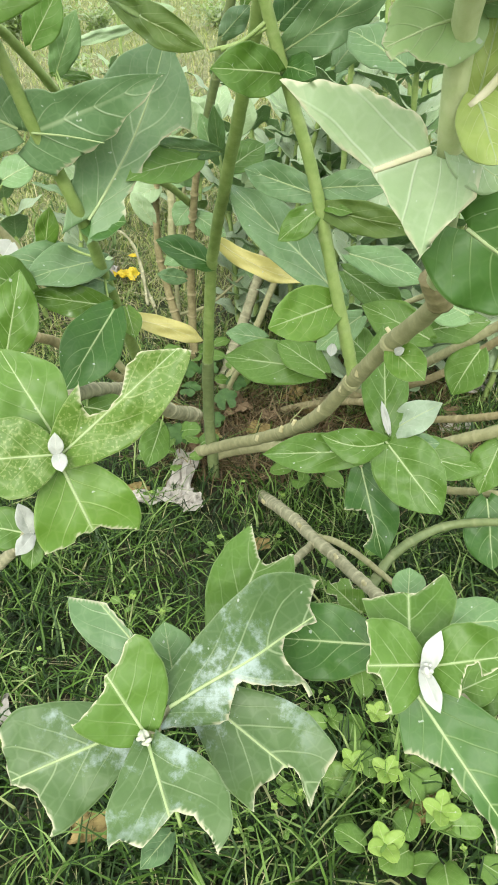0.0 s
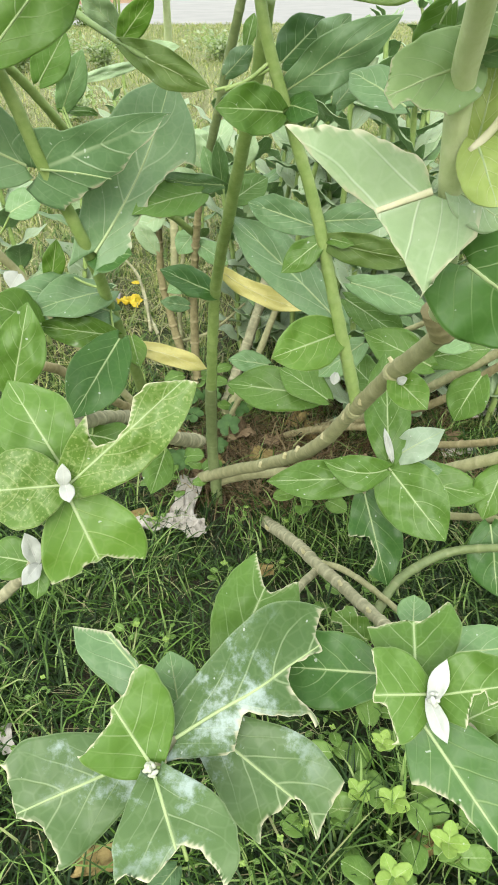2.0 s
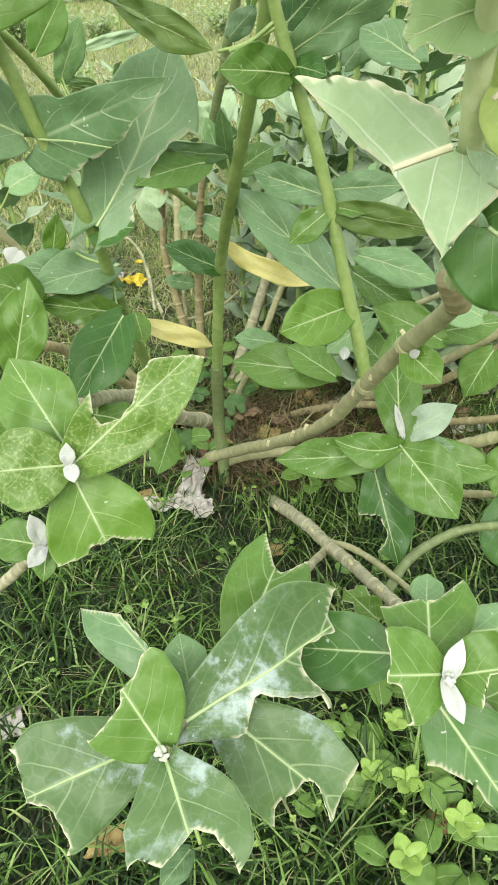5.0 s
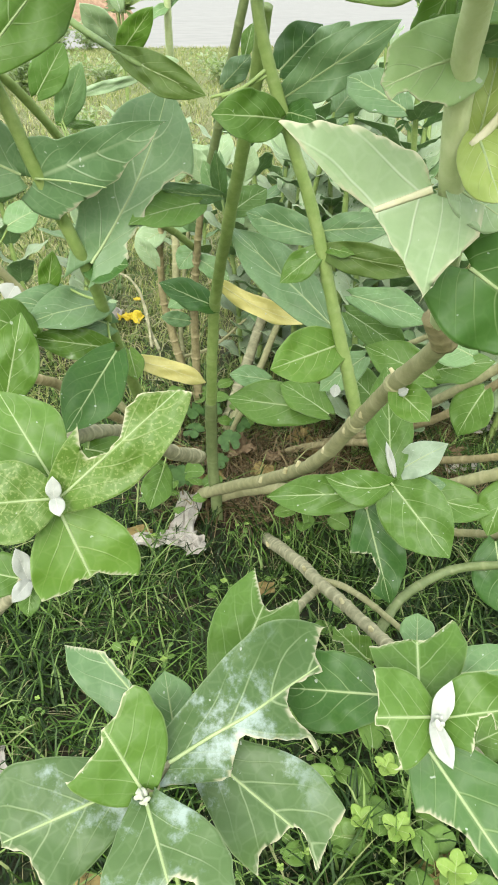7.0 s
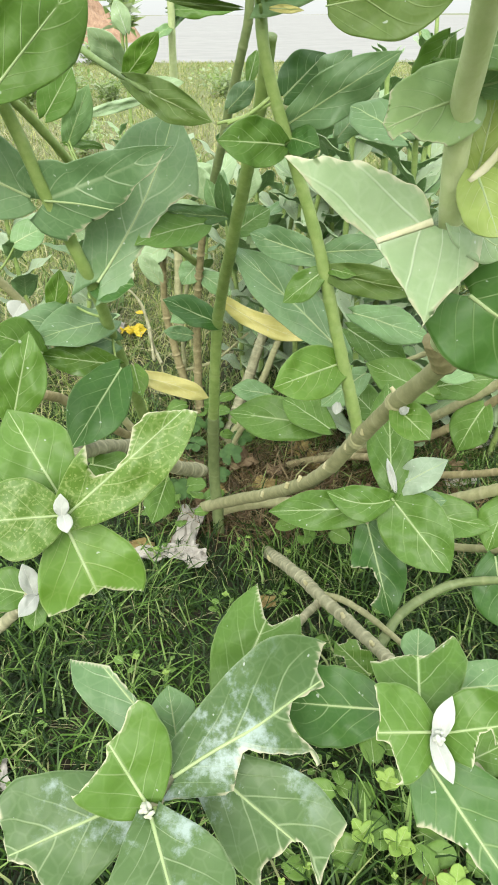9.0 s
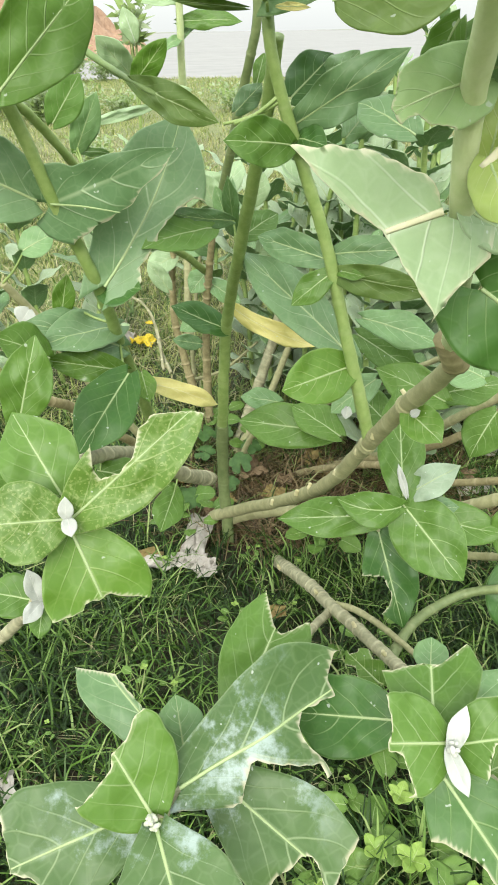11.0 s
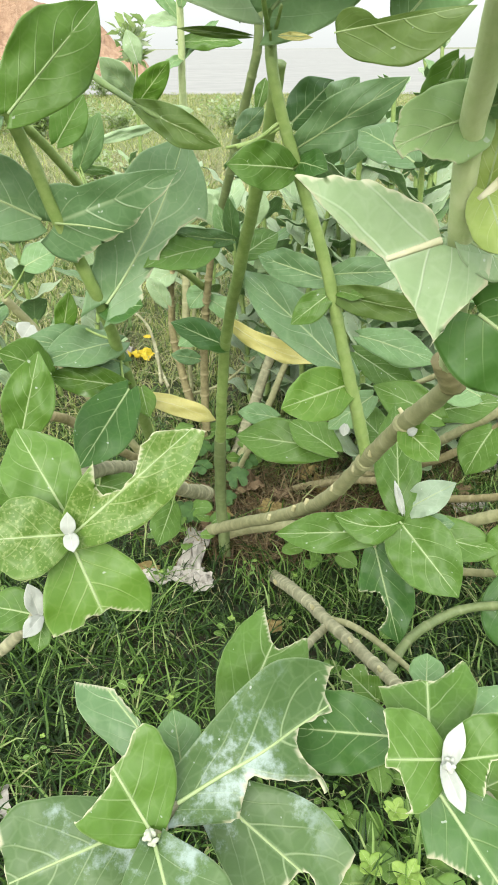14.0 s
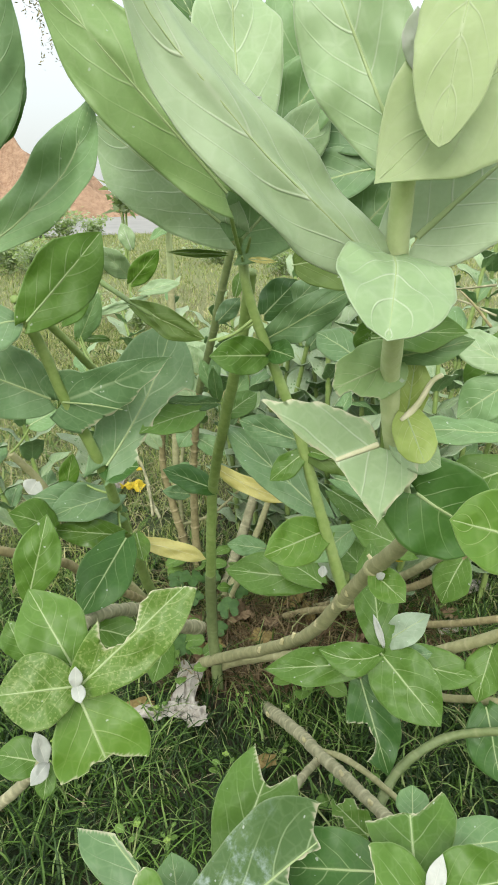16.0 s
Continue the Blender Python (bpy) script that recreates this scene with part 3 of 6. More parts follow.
stalk(shrub, [(0.129, 0.911, 0.159), (0.094, 0.846, 0.188), (0.057, 0.765, 0.219), (-0.020, 0.554, 0.338), (-0.077, 0.382, 0.437), (-0.102, 0.292, 0.490)], 0.0085, 0.0050, M_BARKGREY, gap=0.04)
stalk(shrub, [(0.215, 0.749, 0.200), (0.258, 0.805, 0.222), (0.311, 0.844, 0.234), (0.382, 0.864, 0.252), (0.470, 0.830, 0.290), (0.532, 0.786, 0.311)], 0.0095, 0.0075, M_STALKDEEP, gap=0.05)
stalk(shrub, [(-0.103, 1.352, 0.044), (-0.002, 1.309, 0.104), (0.134, 1.228, 0.164), (0.246, 1.093, 0.215), (0.303, 1.032, 0.268), (0.364, 0.990, 0.346), (0.451, 0.910, 0.440), (0.507, 0.850, 0.529)], 0.0130, 0.0110, M_BARK, gap=0.06)
stalk(shrub, [(0.249, 1.112, 0.181), (0.316, 1.065, 0.191), (0.406, 0.998, 0.226), (0.454, 0.944, 0.266), (0.513, 0.878, 0.304)], 0.0090, 0.0075, M_BARK, gap=0.05)
stalk(shrub, [(0.186, 1.783, -0.051), (0.316, 1.568, 0.110), (0.415, 1.368, 0.311), (0.531, 1.241, 0.480), (0.606, 1.149, 0.607)], 0.0130, 0.0100, M_BARK, gap=0.06)
stalk(shrub, [(0.067, 1.733, -0.049), (0.260, 1.609, 0.065), (0.460, 1.430, 0.236), (0.575, 1.310, 0.415), (0.650, 1.213, 0.530)], 0.0120, 0.0095, M_BARKRED, gap=0.06)
stalk(shrub, [(0.029, 1.628, -0.027), (0.128, 1.605, 0.035), (0.292, 1.429, 0.167), (0.429, 1.271, 0.220), (0.557, 1.138, 0.320)], 0.0110, 0.0085, M_BARKRED, gap=0.06)
stalk(shrub, [(-0.090, 1.641, -0.005), (-0.020, 1.584, 0.184), (0.169, 1.481, 0.326), (0.331, 1.356, 0.470), (0.490, 1.208, 0.629)], 0.0080, 0.0060, M_BARK, gap=0.07)
stalk(shrub, [(-0.484, 0.931, 0.653), (-0.437, 0.987, 0.604), (-0.389, 1.040, 0.557), (-0.374, 1.085, 0.522), (-0.347, 1.164, 0.437), (-0.265, 1.384, 0.225), (-0.261, 1.642, -0.010)], 0.0090, 0.0110, M_BARKRED, gap=0.05)
stalk(shrub, [(-0.499, 1.188, 0.736), (-0.463, 1.230, 0.656), (-0.407, 1.278, 0.512), (-0.265, 1.384, 0.225), (-0.261, 1.642, -0.010)], 0.0080, 0.0110, M_BARK, gap=0.06)
stalk(shrub, [(0.255, 0.386, 0.408), (0.263, 0.355, 0.416), (0.271, 0.331, 0.417)], 0.0075, 0.0070, M_BARKGREY, gap=0.04)
stalk(shrub, [(0.203, 0.396, 0.461), (0.230, 0.386, 0.437), (0.257, 0.385, 0.408), (0.239, 0.668, 0.270)], 0.0065, 0.0075, M_BARKGREY, gap=0.04)
stalk(shrub, [(-0.330, 0.533, 0.488), (-0.292, 0.513, 0.539), (-0.266, 0.493, 0.582)], 0.0080, 0.0060, M_BARKGREY, gap=0.03)
stalk(shrub, [(-0.589, 0.630, 0.258), (-0.424, 0.562, 0.389), (-0.330, 0.533, 0.488)], 0.0080, 0.0075, M_BARKGREY, gap=0.04)
stalk(shrub, [(0.125, 0.329, 1.073), (0.137, 0.329, 1.087), (0.147, 0.330, 1.104), (0.154, 0.327, 1.110)], 0.0028, 0.0019, M_CREAM, gap=0.03, name='petiole')
stalk(shrub, [(0.146, 0.776, 0.617), (0.148, 0.769, 0.624), (0.149, 0.763, 0.631)], 0.0128, 0.0128, M_BARK, gap=0.02, swell=0.10, name='joint')
stalk(shrub, [(0.169, 0.657, 0.744), (0.170, 0.651, 0.750), (0.171, 0.645, 0.756)], 0.0122, 0.0122, M_BARK, gap=0.02, swell=0.10, name='joint')
stalk(shrub, [(0.175, 0.643, 0.753), (0.168, 0.651, 0.765), (0.164, 0.655, 0.770)], 0.0040, 0.0025, M_PINK, gap=0.03, name='bud_stalk')
stalk(shrub, [(0.115, 0.863, 0.512), (0.116, 0.862, 0.517), (0.116, 0.860, 0.522)], 0.0047, 0.0037, M_PINK, gap=0.03, name='leaf_scar')
stalk(shrub, [(0.060, 1.011, 0.366), (0.061, 1.011, 0.372), (0.062, 1.010, 0.378)], 0.0047, 0.0037, M_PINK, gap=0.03, name='leaf_scar')
stalk(shrub, [(0.149, 0.730, 0.659), (0.149, 0.728, 0.664), (0.149, 0.726, 0.669)], 0.0047, 0.0037, M_PINK, gap=0.03, name='leaf_scar')
stalk(shrub, [(0.014, 1.108, 0.275), (0.015, 1.107, 0.281), (0.016, 1.107, 0.287)], 0.0047, 0.0037, M_PINK, gap=0.03, name='leaf_scar')
stalk(shrub, [(0.136, 0.785, 0.600), (0.136, 0.783, 0.605), (0.137, 0.782, 0.610)], 0.0047, 0.0037, M_PINK, gap=0.03, name='leaf_scar')
stalk(shrub, [(0.081, 0.968, 0.412), (0.082, 0.967, 0.417), (0.083, 0.967, 0.423)], 0.0047, 0.0037, M_PINK, gap=0.03, name='leaf_scar')
stalk(shrub, [(0.032, 1.114, 0.090), (0.030, 1.114, 0.096), (0.028, 1.113, 0.101)], 0.0043, 0.0030, M_PINK, gap=0.03, name='leaf_scar')
stalk(shrub, [(0.104, 0.958, 0.161), (0.101, 0.957, 0.166), (0.100, 0.957, 0.171)], 0.0043, 0.0030, M_PINK, gap=0.03, name='leaf_scar')
stalk(shrub, [(0.160, 0.810, 0.219), (0.158, 0.810, 0.224), (0.156, 0.810, 0.229)], 0.0043, 0.0030, M_PINK, gap=0.03, name='leaf_scar')
stalk(shrub, [(0.194, 0.704, 0.264), (0.191, 0.703, 0.268), (0.190, 0.703, 0.273)], 0.0043, 0.0030, M_PINK, gap=0.03, name='leaf_scar')
# leaves of the low front shoot
leaf(shrub, (-0.111, 0.289, 0.503), (-0.174, 0.341, 0.591), 0.111, (0.33, -0.69, 0.64), bites=[[(0.73, 0.93), (0.7, 0.57), (0.59, 0.3), (0.56, -0.06), (0.48, -0.14), (0.43, -0.57), (0.4, -0.87), (0.68, -1.7), (1.8, -0.18), (1.22, 1.62)]], mat=M_LEAF, fine=2, arch=0.03, fold=0.06, wave=0.01)
leaf(shrub, (-0.103, 0.274, 0.498), (-0.055, 0.158, 0.464), 0.125, (0.03, -0.27, 0.96), mat=M_POWDER, bites=[[(0.54, 0.84), (0.65, 0.48), (0.51, -0.11), (0.59, -0.36), (0.91, -0.54), (1.49, -0.4), (1.05, 1.95)]], fine=2, peak=1.3, arch=0.05)
leaf(shrub, (-0.125, 0.306, 0.479), (-0.279, 0.246, 0.454), 0.129, (0.08, -0.55, 0.83), mat=M_POWDER, bites=[[(0.77, 0.74), (0.78, -0.06), (0.66, -0.26), (0.6, -0.82), (0.88, -2.08), (1.76, -1.06), (1.54, 1.59)]], fine=2, peak=1.3, arch=0.03, fold=0.05)
leaf(shrub, (-0.085, 0.321, 0.496), (0.114, 0.458, 0.515), 0.149, (0.35, -0.61, 0.71), bites=[[(0.79, -0.14), (0.78, 0.09), (0.61, 0.01), (0.55, 0.18), (0.54, 0.37), (0.59, 0.73), (0.61, 1.19), (1.0, 1.78), (1.35, -0.03), (0.86, -0.46)], [(-0.04, 0.26), (0.05, 0.48), (0.19, 0.6), (0.29, 0.14), (0.36, 0.35), (0.5, 0.65), (0.57, 0.73), (0.56, 1.47), (-0.16, 1.03)]], mat=M_POWDER, fine=2, peak=1.3, arch=0.04, fold=0.06, wave=0.015)
leaf(shrub, (-0.065, 0.363, 0.460), (0.109, 0.262, 0.373), 0.119, (0.08, -0.57, 0.82), bites=[[(0.76, -0.9), (0.78, -0.06), (0.8, 0.32), (0.65, -0.07), (0.59, 0.03), (0.53, 0.67), (0.94, 2.83), (1.84, 0.45), (1.36, -2.54)]], fine=2, peak=1.3, arch=0.04, fold=0.05, mat=M_POWDER)
leaf(shrub, (-0.036, 0.476, 0.405), (0.041, 0.620, 0.499), 0.111, (0.06, -0.57, 0.82), bites=[[(0.78, -0.45), (0.63, -0.09), (0.6, 0.21), (0.74, 0.61), (1.08, 3.03), (2.28, 1.51), (1.78, -1.98)]], fine=2, arch=0.04)
leaf(shrub, (-0.114, 0.399, 0.454), (-0.229, 0.497, 0.526), 0.080, (0.07, -0.53, 0.84), mat=M_SLATE, bites=[[(1.01, -1.21), (0.78, -0.51), (0.57, 0.13), (0.24, 0.14), (-0.34, 0.13), (0.22, 4.63), (1.57, 0.08)]], fine=2, arch=0.03)
leaf(shrub, (-0.095, 0.408, 0.421), (-0.109, 0.460, 0.463), 0.059, (0.11, -0.60, 0.79), mat=M_GREY)
leaf(shrub, (-0.084, 0.234, 0.405), (-0.109, 0.192, 0.421), 0.029, (0.45, 0.06, 0.89), mat=M_SLATE)
leaf(shrub, (0.043, 0.528, 0.382), (0.077, 0.554, 0.381), 0.049, (0.35, -0.40, 0.85))
bud_cluster(shrub, (-0.106, 0.276, 0.510), 0.0068, 1, M_BUD, 15)
leaf(shrub, (0.167, 0.590, 0.325), (0.118, 0.631, 0.352), 0.059, (-0.14, -0.66, 0.74), mat=M_BRIGHT, bites=[[(0.96, -0.76), (0.64, -0.24), (0.39, -0.63), (0.32, -1.57), (0.75, -2.53)], [(0.85, 1.04), (0.5, 0.64), (0.27, 1.03), (0.5, 2.24)], [(1.15, 0.34), (0.89, -0.04), (0.8, 0.4), (1.02, 1.05)]], fine=2)
# leaves of the front shoot with the white young pair
leaf(shrub, (0.196, 0.373, 0.480), (0.214, 0.400, 0.520), 0.022, (-0.32, -0.70, 0.64), mat=M_WOOLLY, rib=0.5, ribmat=M_WOOLLY, name='young_leaf', label='white woolly young leaf')
leaf(shrub, (0.194, 0.374, 0.481), (0.206, 0.330, 0.467), 0.022, (-0.30, -0.36, 0.89), mat=M_WOOLLY, rib=0.5, ribmat=M_WOOLLY, name='young_leaf', label='white woolly young leaf')
bud_cluster(shrub, (0.197, 0.367, 0.490), 0.008, 5, M_WOOLLY, 7)
bud_cluster(shrub, (0.200, 0.491, 0.471), 0.005, 6, M_WOOLLY, 5)
leaf(shrub, (0.192, 0.386, 0.476), (0.098, 0.377, 0.487), 0.110, (0.14, -0.58, 0.80), bites=[[(0.68, 1.13), (0.62, 0.33), (0.68, -0.12), (0.51, -0.21), (0.41, -0.89), (2.36, -2.23), (2.35, 2.06)]], fine=2, arch=0.05, fold=0.12)
leaf(shrub, (0.205, 0.383, 0.478), (0.296, 0.364, 0.526), 0.086, (-0.47, -0.54, 0.69), bites=[[(0.2, 1.17), (0.39, 0.12), (0.53, 0.05), (0.53, 0.43), (0.72, 0.24), (0.99, 1.74)]], fine=2, fold=0.2)
leaf(shrub, (0.187, 0.370, 0.451), (0.296, 0.241, 0.344), 0.142, (-0.11, -0.69, 0.71), mat=M_DARK, bites=[[(0.11, 1.24), (0.27, 0.52), (0.36, 0.38), (0.5, 0.24), (0.82, 0.18), (1.39, 1.07), (0.78, 4.04)]], fine=2, peak=1.3, arch=0.05)
leaf(shrub, (0.192, 0.422, 0.452), (0.206, 0.548, 0.499), 0.113, (-0.19, -0.32, 0.93), bites=[[(0.42, -1.56), (0.45, -0.8), (0.55, -0.11), (0.54, 0.18), (0.76, 0.89), (0.77, 1.57), (1.8, 1.76), (1.81, -1.67)]], fine=2, arch=0.06)
leaf(shrub, (0.159, 0.464, 0.412), (0.033, 0.510, 0.368), 0.105, (-0.45, -0.53, 0.72), mat=M_DARK, fine=2, arch=0.08)
leaf(shrub, (0.237, 0.392, 0.406), (0.308, 0.415, 0.423), 0.054, (-0.06, -0.48, 0.87))
leaf(shrub, (0.266, 0.382, 0.385), (0.303, 0.413, 0.420), 0.051, (-0.30, -0.53, 0.79))
leaf(shrub, (0.236, 0.491, 0.415), (0.358, 0.508, 0.410), 0.069, (0.11, -0.60, 0.79), mat=M_GREY)
leaf(shrub, (0.226, 0.567, 0.382), (0.235, 0.613, 0.399), 0.050, (-0.16, -0.32, 0.93), mat=M_GREY)
# leaves of the side shoot with speckled leaves
leaf(shrub, (-0.191, 0.451, 0.732), (-0.056, 0.504, 0.840), 0.080, (0.03, -0.91, 0.41), mat=M_SPECK, bites=[[(0.31, -0.72), (0.26, -0.25), (0.37, -0.03), (0.5, -0.14), (0.61, -0.51), (0.72, -0.55), (0.89, 0.06), (1.07, 1.2), (1.45, -0.7), (0.78, -3.39)]], fine=2, arch=0.05)
leaf(shrub, (-0.200, 0.448, 0.732), (-0.279, 0.427, 0.740), 0.083, (0.27, -0.77, 0.58), mat=M_SPECK, fine=2)
leaf(shrub, (-0.204, 0.478, 0.730), (-0.265, 0.538, 0.803), 0.080, (0.16, -0.69, 0.71), fine=2, arch=0.07)
leaf(shrub, (-0.196, 0.459, 0.702), (-0.148, 0.415, 0.593), 0.112, (0.32, -0.82, 0.47), mat=M_BRIGHT, bites=[[(0.44, 1.52), (0.56, 0.81), (0.58, 0.41), (0.52, 0.28), (0.55, 0.06), (0.54, -0.14), (0.72, -0.78), (1.39, -2.05), (2.07, -0.06), (1.36, 2.52)]], fine=2, arch=0.05)
leaf(shrub, (-0.194, 0.441, 0.738), (-0.192, 0.442, 0.763), 0.015, (0.26, -0.96, -0.02), mat=M_WOOLLY, rib=0.5, ribmat=M_WOOLLY, fine=0, name='young_leaf', label='white woolly young leaf')
leaf(shrub, (-0.193, 0.442, 0.738), (-0.185, 0.421, 0.732), 0.016, (0.05, -0.23, 0.97), mat=M_WOOLLY, rib=0.5, ribmat=M_WOOLLY, fine=0, name='young_leaf', label='white woolly young leaf')
leaf(shrub, (-0.262, 0.494, 0.581), (-0.271, 0.500, 0.623), 0.023, (0.60, -0.77, 0.23), mat=M_WOOLLY, rib=0.5, ribmat=M_WOOLLY, name='young_leaf', label='pale young leaf')
leaf(shrub, (-0.260, 0.493, 0.579), (-0.271, 0.459, 0.579), 0.020, (0.57, -0.18, 0.80), mat=M_WOOLLY, rib=0.5, ribmat=M_WOOLLY, name='young_leaf', label='pale young leaf')
leaf(shrub, (-0.269, 0.500, 0.575), (-0.329, 0.507, 0.582), 0.055, (0.04, -0.55, 0.83))
leaf(shrub, (-0.261, 0.497, 0.569), (-0.263, 0.471, 0.543), 0.027, (0.29, -0.67, 0.68))
leaf(shrub, (-0.306, 0.649, 0.727), (-0.278, 0.686, 0.831), 0.063, (0.28, -0.93, 0.25), fine=2, arch=0.05)
leaf(shrub, (-0.317, 0.626, 0.640), (-0.342, 0.647, 0.687), 0.046, (0.34, -0.79, 0.51))
leaf(shrub, (-0.261, 0.805, 0.558), (-0.172, 0.790, 0.542), 0.058, (0.06, -0.56, 0.83))
leaf(shrub, (-0.192, 1.115, 0.306), (-0.214, 1.021, 0.268), 0.066, (0.27, -0.42, 0.87))
# leaves on the stem that leans away to the side
leaf(shrub, (-0.268, 0.793, 0.961), (-0.098, 0.779, 1.027), 0.137, (-0.06, -1.00, -0.07), bites=[[(-0.04, 0.89), (0.09, 0.74), (0.2, 0.67), (0.34, 0.62), (0.42, 0.59), (0.56, 0.51), (0.66, 0.37), (0.81, 0.22), (0.96, 0.0), (1.44, 0.35), (1.05, 2.96), (-0.23, 1.72)]], mat=M_SLATE, fine=2, lop=0.42, peak=0.72, blunt=0.5, arch=0.03, fold=0.05, heart=0.16, wave=0.012, rib=0)
stalk(shrub, [(-0.264, 0.785, 0.963), (-0.218, 0.768, 0.963), (-0.172, 0.752, 0.959)], 0.0016, 0.0007, M_RIB, gap=0.2, name='vein', sides=7)
leaf(shrub, (-0.219, 0.833, 0.845), (-0.115, 0.966, 1.046), 0.135, (0.15, -0.86, 0.49), bites=[[(0.15, 0.4), (0.26, 0.44), (0.38, 0.41), (0.52, 0.55), (0.61, 0.77), (0.56, 2.1), (0.11, 1.59), (0.02, 0.82)]], mat=M_SLATE, fine=2, arch=0.04, side=0.05, peak=1.25, blunt=0.45, heart=0.14, wave=0.02)
leaf(shrub, (-0.285, 0.794, 0.966), (-0.401, 0.772, 1.027), 0.109, (0.34, -0.89, 0.32), mat=M_SLATE, fine=2)
leaf(shrub, (-0.232, 0.854, 0.834), (-0.168, 0.827, 0.840), 0.067, (-0.33, -0.58, 0.74), mat=M_DARK)
leaf(shrub, (-0.210, 0.868, 0.693), (-0.266, 0.738, 0.629), 0.087, (0.43, -0.54, 0.73), mat=M_DARK, fine=2, fold=0.05)
leaf(shrub, (-0.220, 0.889, 0.690), (-0.327, 0.834, 0.733), 0.049, (0.53, -0.78, 0.32), mat=M_GLOSSY, fine=2, fold=0.2)
leaf(shrub, (-0.228, 0.929, 0.712), (-0.356, 0.864, 0.779), 0.083, (0.59, -0.61, 0.53), mat=M_SLATE)
leaf(shrub, (-0.230, 0.942, 0.744), (-0.321, 0.812, 0.762), 0.072, (0.55, -0.28, 0.79), mat=M_SLATE)
leaf(shrub, (-0.310, 0.903, 0.772), (-0.292, 0.905, 0.839), 0.035, (0.19, -0.98, -0.02), mat=M_BRIGHT)
leaf(shrub, (-0.378, 0.963, 0.764), (-0.392, 0.951, 0.745), 0.039, (0.32, -0.89, 0.33), mat=M_WOOLLY, rib=0.5, ribmat=M_WOOLLY, fine=0, name='young_leaf')
leaf(shrub, (-0.308, 0.810, 0.746), (-0.358, 0.757, 0.801), 0.071, (0.83, -0.46, 0.32))
leaf(shrub, (-0.211, 0.981, 0.644), (-0.195, 0.942, 0.606), 0.039, (0.07, -0.69, 0.72), mat=M_BRIGHT)
leaf(shrub, (-0.444, 1.173, 0.802), (-0.390, 1.196, 0.825), 0.066, (0.04, -0.75, 0.66), mat=M_GREY)
leaf(shrub, (-0.278, 0.718, 1.094), (-0.185, 0.789, 1.199), 0.088, (0.44, -0.87, 0.21), mat=M_LEAF, fine=2, arch=0.05, fold=0.15)
leaf(shrub, (-0.263, 0.566, 1.199), (-0.151, 0.634, 1.343), 0.064, (0.12, -0.93, 0.35), fine=2, arch=0.08, side=0.13, fold=0.3, mat=M_GREY)
leaf(shrub, (-0.244, 0.521, 1.289), (-0.192, 0.529, 1.362), 0.050, (0.16, -0.99, -0.00), mat=M_DARK)
leaf(shrub, (-0.252, 0.484, 1.268), (-0.184, 0.478, 1.415), 0.074, (0.29, -0.94, -0.17), mat=M_SLATE, fine=2)
leaf(shrub, (-0.297, 0.723, 1.093), (-0.365, 0.674, 1.082), 0.092, (0.29, -0.56, 0.78), mat=M_SLATE)
# leaves on the middle stems
leaf(shrub, (-0.155, 0.835, 1.092), (-0.051, 0.757, 1.055), 0.042, (-0.55, -0.82, 0.17), mat=M_OLIVE, fine=2, under=M_OLIVE, arch=0.05, wave=0.05, peak=1.15)
stalk(shrub, [(-0.263, 0.965, 1.141), (-0.208, 0.904, 1.113), (-0.151, 0.833, 1.090), (-0.118, 0.804, 1.077)], 0.0052, 0.0030, M_OLIVESTEM, gap=0.09)
leaf(shrub, (-0.033, 0.753, 1.041), (0.033, 0.761, 1.036), 0.044, (0.12, -0.99, -0.05), mat=M_SLATE)
leaf(shrub, (0.030, 0.746, 1.032), (-0.044, 0.704, 1.043), 0.055, (0.50, -0.83, 0.23), mat=M_LEAF, fine=2, arch=0.08, fold=0.15, wave=0.06)
leaf(shrub, (0.036, 0.770, 1.051), (0.150, 0.714, 1.127), 0.052, (-0.38, -0.92, -0.10), mat=M_SLATE, fine=2, arch=0.05, wave=0.07, fold=0.2)
leaf(shrub, (0.033, 0.825, 1.075), (0.084, 0.860, 1.119), 0.057, (0.28, -0.89, 0.37), mat=M_DARK, fine=2, curl=0.5, wave=0.12)
leaf(shrub, (0.097, 0.796, 1.033), (0.132, 0.846, 1.068), 0.036, (0.58, -0.70, 0.41), mat=M_GREY, wave=0.1, curl=0.4)
leaf(shrub, (0.066, 0.835, 1.076), (0.116, 0.864, 1.121), 0.042, (0.21, -0.92, 0.34), mat=M_GREY, curl=0.4, wave=0.14)
leaf(shrub, (0.127, 0.848, 1.059), (0.151, 0.848, 1.077), 0.018, (-0.09, -0.99, 0.13), mat=M_LITPALE, curl=0.5, wave=0.1)
leaf(shrub, (-0.037, 0.913, 1.052), (-0.002, 0.933, 1.084), 0.031, (0.25, -0.92, 0.30), mat=M_SLATE, curl=0.5, wave=0.1)
leaf(shrub, (-0.010, 0.989, 1.080), (0.001, 1.013, 1.117), 0.021, (0.14, -0.86, 0.49), mat=M_BRIGHT)
leaf(shrub, (0.037, 0.763, 1.037), (0.069, 0.720, 1.034), 0.037, (-0.63, -0.51, 0.59), mat=M_DARK)
leaf(shrub, (-0.079, 0.942, 0.894), (-0.166, 0.843, 0.893), 0.063, (0.48, -0.43, 0.76), mat=M_UNDER, fine=2, under=M_UNDER, arch=0.05)
leaf(shrub, (-0.051, 0.982, 0.896), (-0.139, 0.907, 0.926), 0.031, (0.58, -0.78, -0.24), mat=M_SLATE, fold=0.2)
leaf(shrub, (-0.035, 1.014, 0.862), (0.023, 1.061, 0.889), 0.051, (0.22, -0.66, 0.72))
